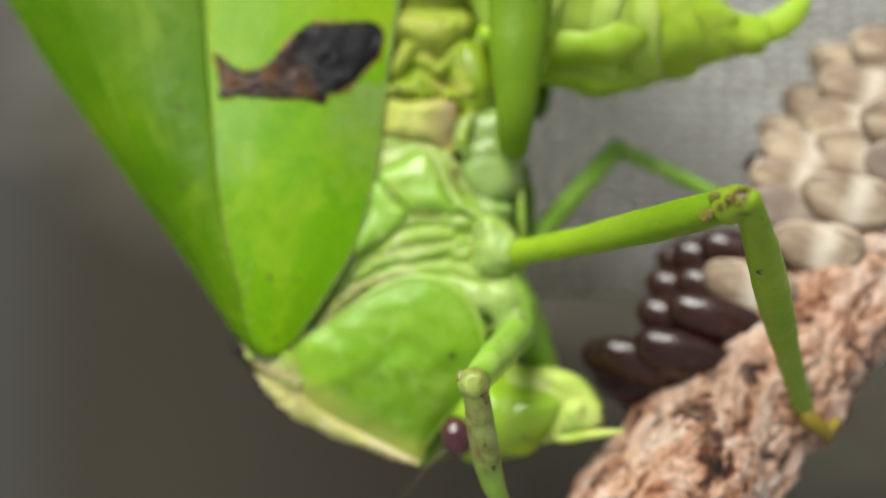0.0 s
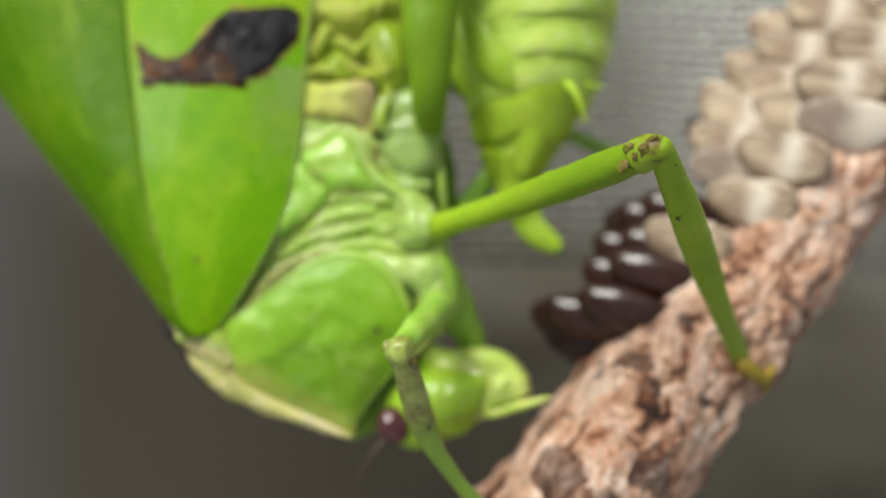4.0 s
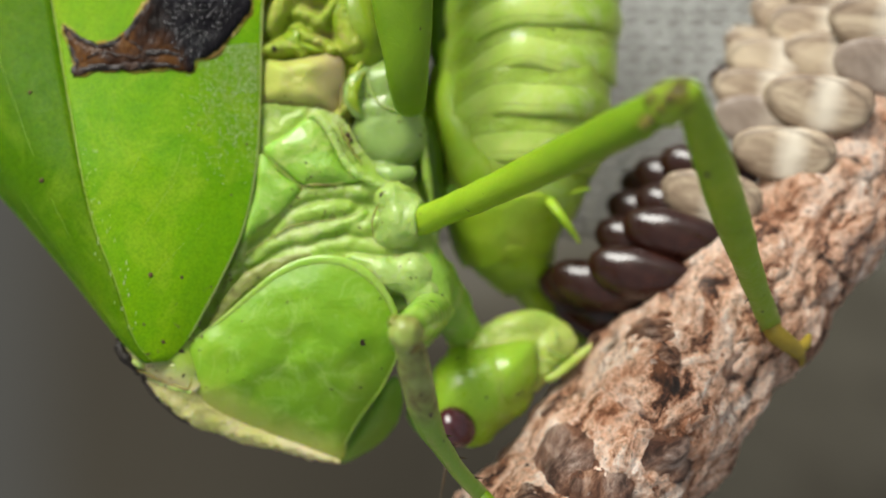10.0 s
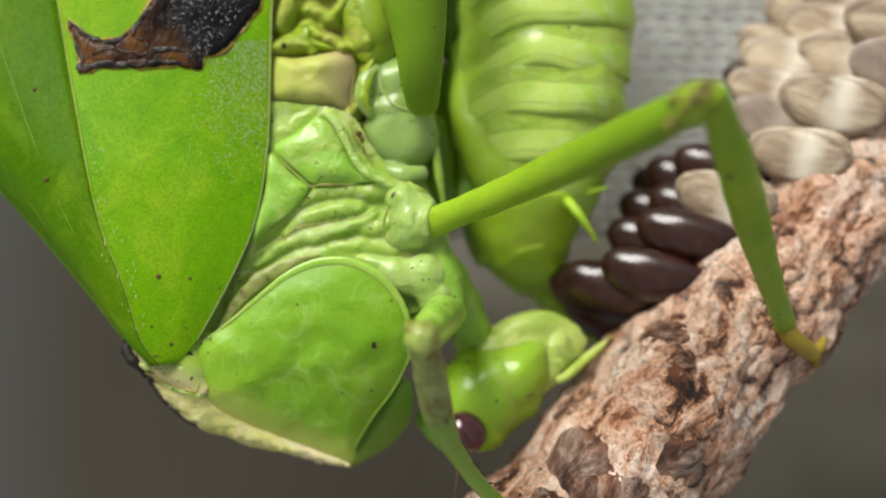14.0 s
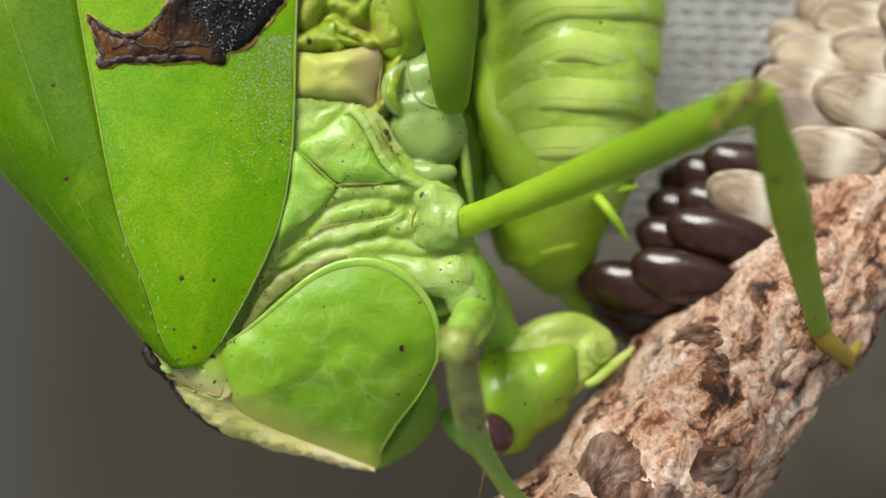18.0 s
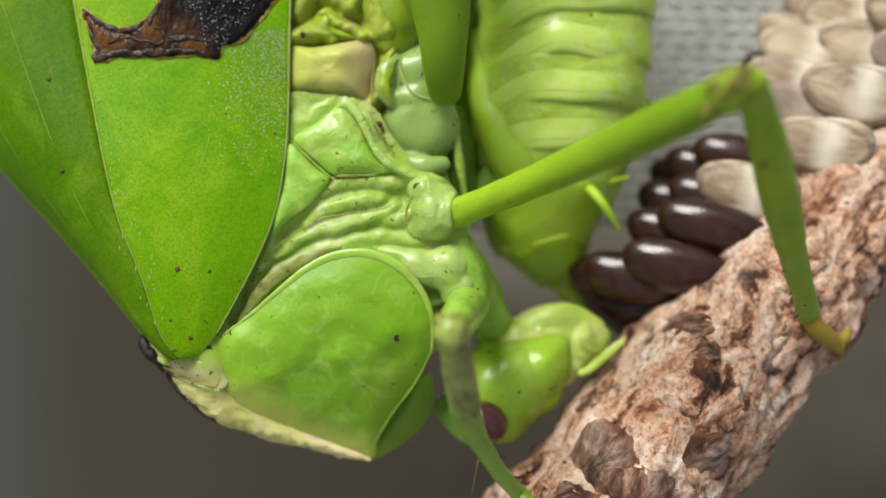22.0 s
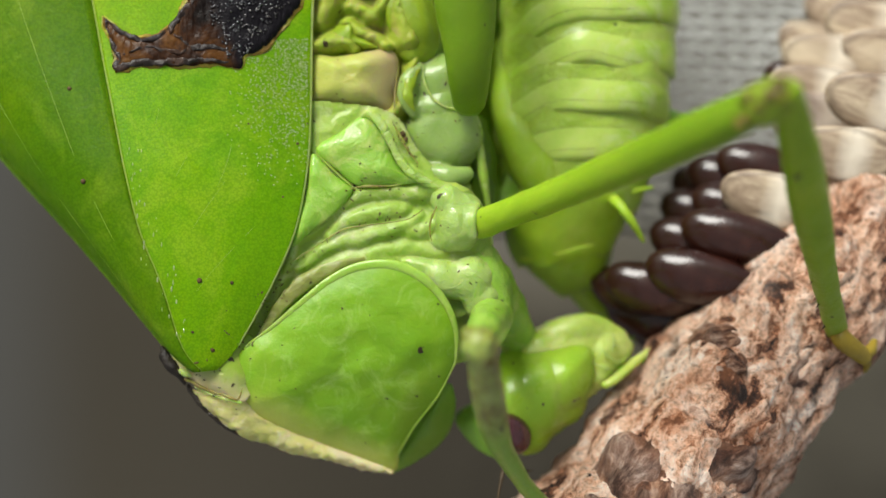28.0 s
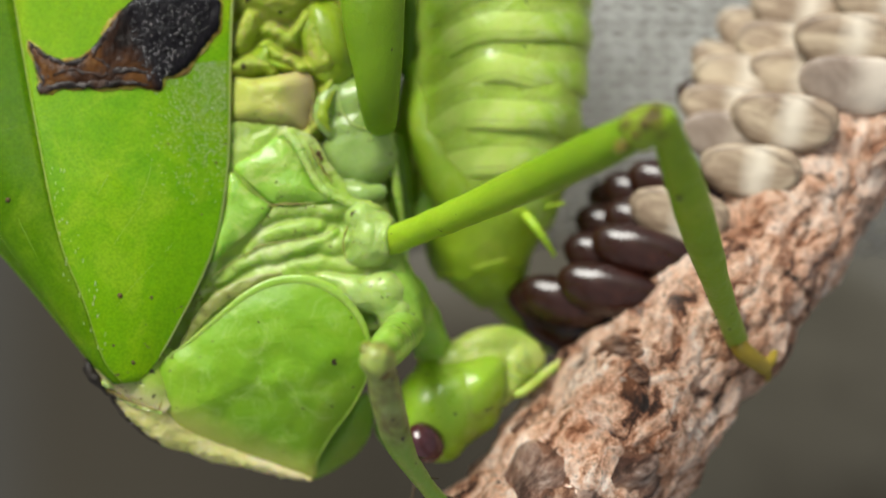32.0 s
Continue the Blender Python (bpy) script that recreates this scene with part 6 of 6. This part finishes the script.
    ant = [(3.28, 0.20, -9.74), (2.90, -0.30, -10.86), (2.67, -0.60, -11.88), (2.34, -1.00, -13.79), (1.75, -1.00, -17.50)]
    part("antenna", tube([L(p) for p in ant], [0.16, 0.06, 0.035, 0.03, 0.02], 50, 8), SPINE, skull, "thin dull antenna")
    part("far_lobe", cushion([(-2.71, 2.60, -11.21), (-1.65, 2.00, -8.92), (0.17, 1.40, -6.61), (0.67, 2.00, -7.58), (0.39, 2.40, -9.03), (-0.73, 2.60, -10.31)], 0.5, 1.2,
                             None, 50, 10, 2.2, rough=0.2, seed=6), GENA_SHADE, katydid, "far side of the shield, its green darkened for shade")
    rows = [(t, axis_frame(e, m)) for t, e, m in HEAD_ROWS]
    return [(skull, rows)]


HEAD_TRACKS = head()


# ---- abdomen in rigid rings ----
ABDOMEN_LINES = [  # seconds and the middle line from the thorax to the tip
    (0.0, [(-1.50, -2.17, 29.70), (-0.20, -1.20, 22.47), (2.86, -0.31, 17.64), (7.13, 0.34, 16.10), (11.49, 0.89, 15.67), (14.83, 1.25, 15.77), (17.35, 1.33, 17.56)]),
    (1.0, [(-0.36, -2.07, 29.76), (0.56, -1.02, 22.32), (3.07, -0.05, 17.39), (7.17, 0.81, 15.16), (11.61, 1.60, 13.94), (15.02, 2.12, 13.64), (18.02, 2.32, 15.49)]),
    (2.0, [(-0.08, -1.75, 30.26), (1.03, -0.66, 23.13), (3.35, 0.35, 18.04), (6.88, 1.23, 15.37), (10.73, 2.07, 13.37), (14.20, 2.73, 12.33), (17.66, 3.02, 14.15)]),
    (2.5, [(0.79, -0.81, 30.66), (2.19, 0.01, 24.42), (4.06, 0.80, 18.86), (6.00, 1.43, 14.97), (8.48, 2.14, 10.94), (10.85, 2.65, 8.64), (14.87, 2.95, 10.07)]),
    (3.0, [(1.90, -0.84, 30.15), (3.18, 0.03, 23.88), (4.78, 0.85, 18.27), (6.47, 1.49, 14.33), (9.17, 2.17, 10.95), (11.99, 2.69, 9.08), (16.04, 2.96, 10.43)]),
    (3.5, [(3.17, -0.16, 29.88), (4.77, 0.60, 23.88), (6.37, 1.32, 18.20), (7.05, 1.83, 13.81), (7.91, 2.36, 9.43), (8.21, 2.70, 6.38), (10.36, 3.12, 4.09)]),
    (4.0, [(4.64, 0.57, 30.04), (6.02, 1.24, 23.31), (7.18, 1.81, 17.58), (7.25, 2.23, 12.81), (6.65, 2.60, 7.98), (6.50, 2.92, 4.21), (8.73, 3.35, 0.98)]),
    (4.5, [(5.24, 1.01, 29.32), (6.61, 1.60, 22.59), (7.61, 2.11, 16.50), (7.69, 2.50, 11.38), (6.89, 2.80, 6.89), (7.06, 3.07, 3.48), (10.31, 3.47, 0.51)]),
    (6.5, [(5.94, 1.55, 28.40), (6.64, 2.21, 21.09), (7.05, 2.79, 14.43), (7.11, 3.21, 9.43), (6.10, 3.62, 3.72), (5.36, 4.44, -0.60), (8.33, 5.92, -4.11)]),
    (7.0, [(6.04, 1.56, 27.80), (6.67, 2.24, 20.57), (7.12, 2.85, 13.99), (7.21, 3.32, 8.72), (6.16, 3.74, 3.10), (5.73, 4.58, -0.98), (9.13, 6.11, -4.34)]),
    (8.0, [(6.70, 2.64, 27.11), (7.15, 3.05, 19.58), (7.27, 3.42, 12.71), (7.08, 3.69, 7.49), (6.07, 4.11, 2.61), (6.39, 5.63, -1.26), (9.93, 6.90, -4.53)]),
    (9.0, [(7.33, 4.50, 25.99), (7.65, 4.50, 18.53), (7.56, 4.51, 11.76), (7.08, 4.52, 6.47), (6.24, 5.03, 2.03), (7.64, 7.02, -1.61), (10.75, 7.99, -4.99)]),
    (20.0, [(7.51, 5.00, 24.09), (7.75, 5.00, 17.05), (7.69, 5.00, 10.59), (7.22, 5.00, 5.75), (6.74, 5.50, 1.66), (8.18, 7.50, -1.56), (11.34, 8.50, -4.68)]),
    (32.0, [(7.51, 5.00, 24.09), (7.75, 5.00, 17.05), (7.69, 5.00, 10.59), (7.22, 5.00, 5.75), (6.74, 5.50, 1.66), (8.18, 7.50, -1.56), (11.34, 8.50, -4.68)]),
]
RING_STEP = 2.3
RING_RADII = [1.35, 2.4, 3.4, 4.15, 4.6, 4.8, 4.85, 4.9, 4.9, 4.8]  # from the tip's root upward


def abdomen_frames(line):
    """Poses of the tip blade and of each ring, counted from the tip back along the line."""
    pts = spline(line, 200)[::-1]
    along = [0.0]
    for p, q in zip(pts, pts[1:]):
        along.append(along[-1] + (q - p).length)

    def spot(d):
        d = min(d, along[-1])
        for i in range(len(along) - 1):
            if along[i + 1] >= d:
                return pts[i].lerp(pts[i + 1], (d - along[i]) / max(along[i + 1] - along[i], 1e-9))
        return pts[-1]

    frames = [axis_frame(spot(4.4), spot(0.0))]
    for k in range(len(RING_RADII)):
        c = 4.6 + RING_STEP * k
        a, b = spot(c + RING_STEP * 0.6), spot(c - RING_STEP * 0.6)
        m = axis_frame(a, b)
        m.translation = spot(c) * MM
        frames.append(m)
    return frames


def abdomen():
    tracks = []
    rows = [(t, abdomen_frames(line)) for t, line in ABDOMEN_LINES]
    blade = part("ovipositor", tube([(-0.6, 0, 0.05), (0.4, 0, -0.1), (1.7, 0, -0.45), (3.2, 0, -0.3), (4.5, 0, 0.35)], [0.45, 0.85, 0.95, 0.88, 0.55], 40, 16, 0.6), LOBE,
                 katydid, "pale green curved egg-laying blade")
    tracks.append((blade, [(t, f[0]) for t, f in rows]))
    rest = rows[-1][1]
    soft = {4: [[(3.10, 4.60, 11.27), (3.50, 3.60, 8.22), (4.20, 2.90, 5.98), (5.00, 2.60, 4.28), (6.60, 3.00, 2.30)],
                [(2.88, 6.40, 11.73), (2.85, 5.80, 8.95), (3.00, 5.10, 6.50), (3.53, 4.60, 3.82), (4.27, 4.80, 1.78)]]}
    for k, r in enumerate(RING_RADII):
        low, high = (RING_RADII[k - 1] if k else 1.0), r
        h = RING_STEP
        bm = bmesh.new()
        nxt = RING_RADII[min(k + 1, len(RING_RADII) - 1)]
        prof = []
        for u in values([-0.82, 0.82], 15):
            taper = high + (low - high) * u if u > 0 else high + (high - nxt) * u
            step = min(max((u + 0.02) / 0.3, 0), 1)
            prof.append((u * h, taper * (1.0 - 0.035 * abs(u / 0.82) ** 5 + 0.028 * u - 0.008 * (1 - step * step * (3 - 2 * step)))))
        rings = []
        for n, (x, rr) in enumerate(prof):
            rings.append([])
            for i in range(72):
                a = 2 * math.pi * i / 72
                q = Vector((math.cos(a) * 1.5, math.sin(a) * 1.5, k * 2.7 + x * 0.35))
                wob = 1 + 0.06 * noise.noise(q) + 0.02 * noise.noise(q * 2.7)
                shift = 0.75 * noise.noise(Vector((math.cos(a) * 1.1, math.sin(a) * 1.1, k * 3))) * (0.5 + 0.5 * n / len(prof))
                shift += 2.3 * max(0.0, -math.cos(a)) ** 2 * min(1.0, k / 4)
                slack = 1 - 0.02 * abs(noise.noise(Vector((math.cos(a) * 2, math.sin(a) * 2, x * 2.6 + k * 5)))) * (n < 9)
                wob *= slack
                rings[-1].append(bm.verts.new((x + shift, rr * wob * math.sin(a) * 0.92, rr * wob * math.cos(a))))
        grid_faces(bm, rings, True)
        lines = [[v.co.copy() for v in r] for r in rings]
        bm.faces.new(rings[0])
        bm.faces.new(rings[-1])
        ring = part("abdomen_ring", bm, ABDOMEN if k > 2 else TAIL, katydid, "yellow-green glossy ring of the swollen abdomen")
        if k > 2:
            ring.data.materials.append(MEMBRANE)
            for n, face in enumerate(ring.data.polygons[:14 * 72]):
                if n // 72 < 8:
                    face.material_index = 1
        if k > 3:
            for row, first, last, wide in ((12, 38 + (7 * k) % 6, 60 + (5 * k) % 7, 0.026), (8, 40 + (5 * k) % 9, 56 + (3 * k) % 8, 0.020), (6, 36 + (3 * k) % 7, 50 + (7 * k) % 9, 0.016)):
                edge = [p * 1.0 for p in lines[row][first:last]]
                part("skin_fold", tube(edge, [0.004, wide * 0.6, wide * 0.2, wide * 0.55, 0.004, wide * 0.35, 0.004], 90, 6, rough=0.9), FOLD, ring, "olive crease across the ring")
        inv = rest[k + 1].inverted()
        local = lambda p: (inv @ (Vector(p) * MM)) / MM
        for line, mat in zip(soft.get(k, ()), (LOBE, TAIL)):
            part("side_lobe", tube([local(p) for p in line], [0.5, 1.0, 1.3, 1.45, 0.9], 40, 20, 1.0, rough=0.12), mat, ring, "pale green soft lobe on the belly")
        if k == 2:
            for pts, rad in (([(8.35, 4.20, 3.36), (8.81, 2.20, 2.69), (9.15, 1.50, 2.19), (9.72, 1.60, 1.42), (10.30, 2.10, 0.59)], [0.4, 0.32, 0.28, 0.22, 0.1]),
                             ([(8.41, 3.00, 2.73), (9.80, 2.80, 3.14), (10.91, 3.00, 3.38)], [0.2, 0.2, 0.1])):
                part("cercus", tube([local(p) for p in pts], rad, 24, 10), LOBE, ring, "pale pointed tail spike")
        tracks.append((ring, [(t, f[k + 1]) for t, f in rows]))
    return tracks


ABDOMEN_TRACKS = abdomen()


def motions():
    walk(katydid, BODY_POSES)
    for ob, rows in LEG_ROWS + HEAD_TRACKS + ABDOMEN_TRACKS:
        walk(ob, rows)


motions()
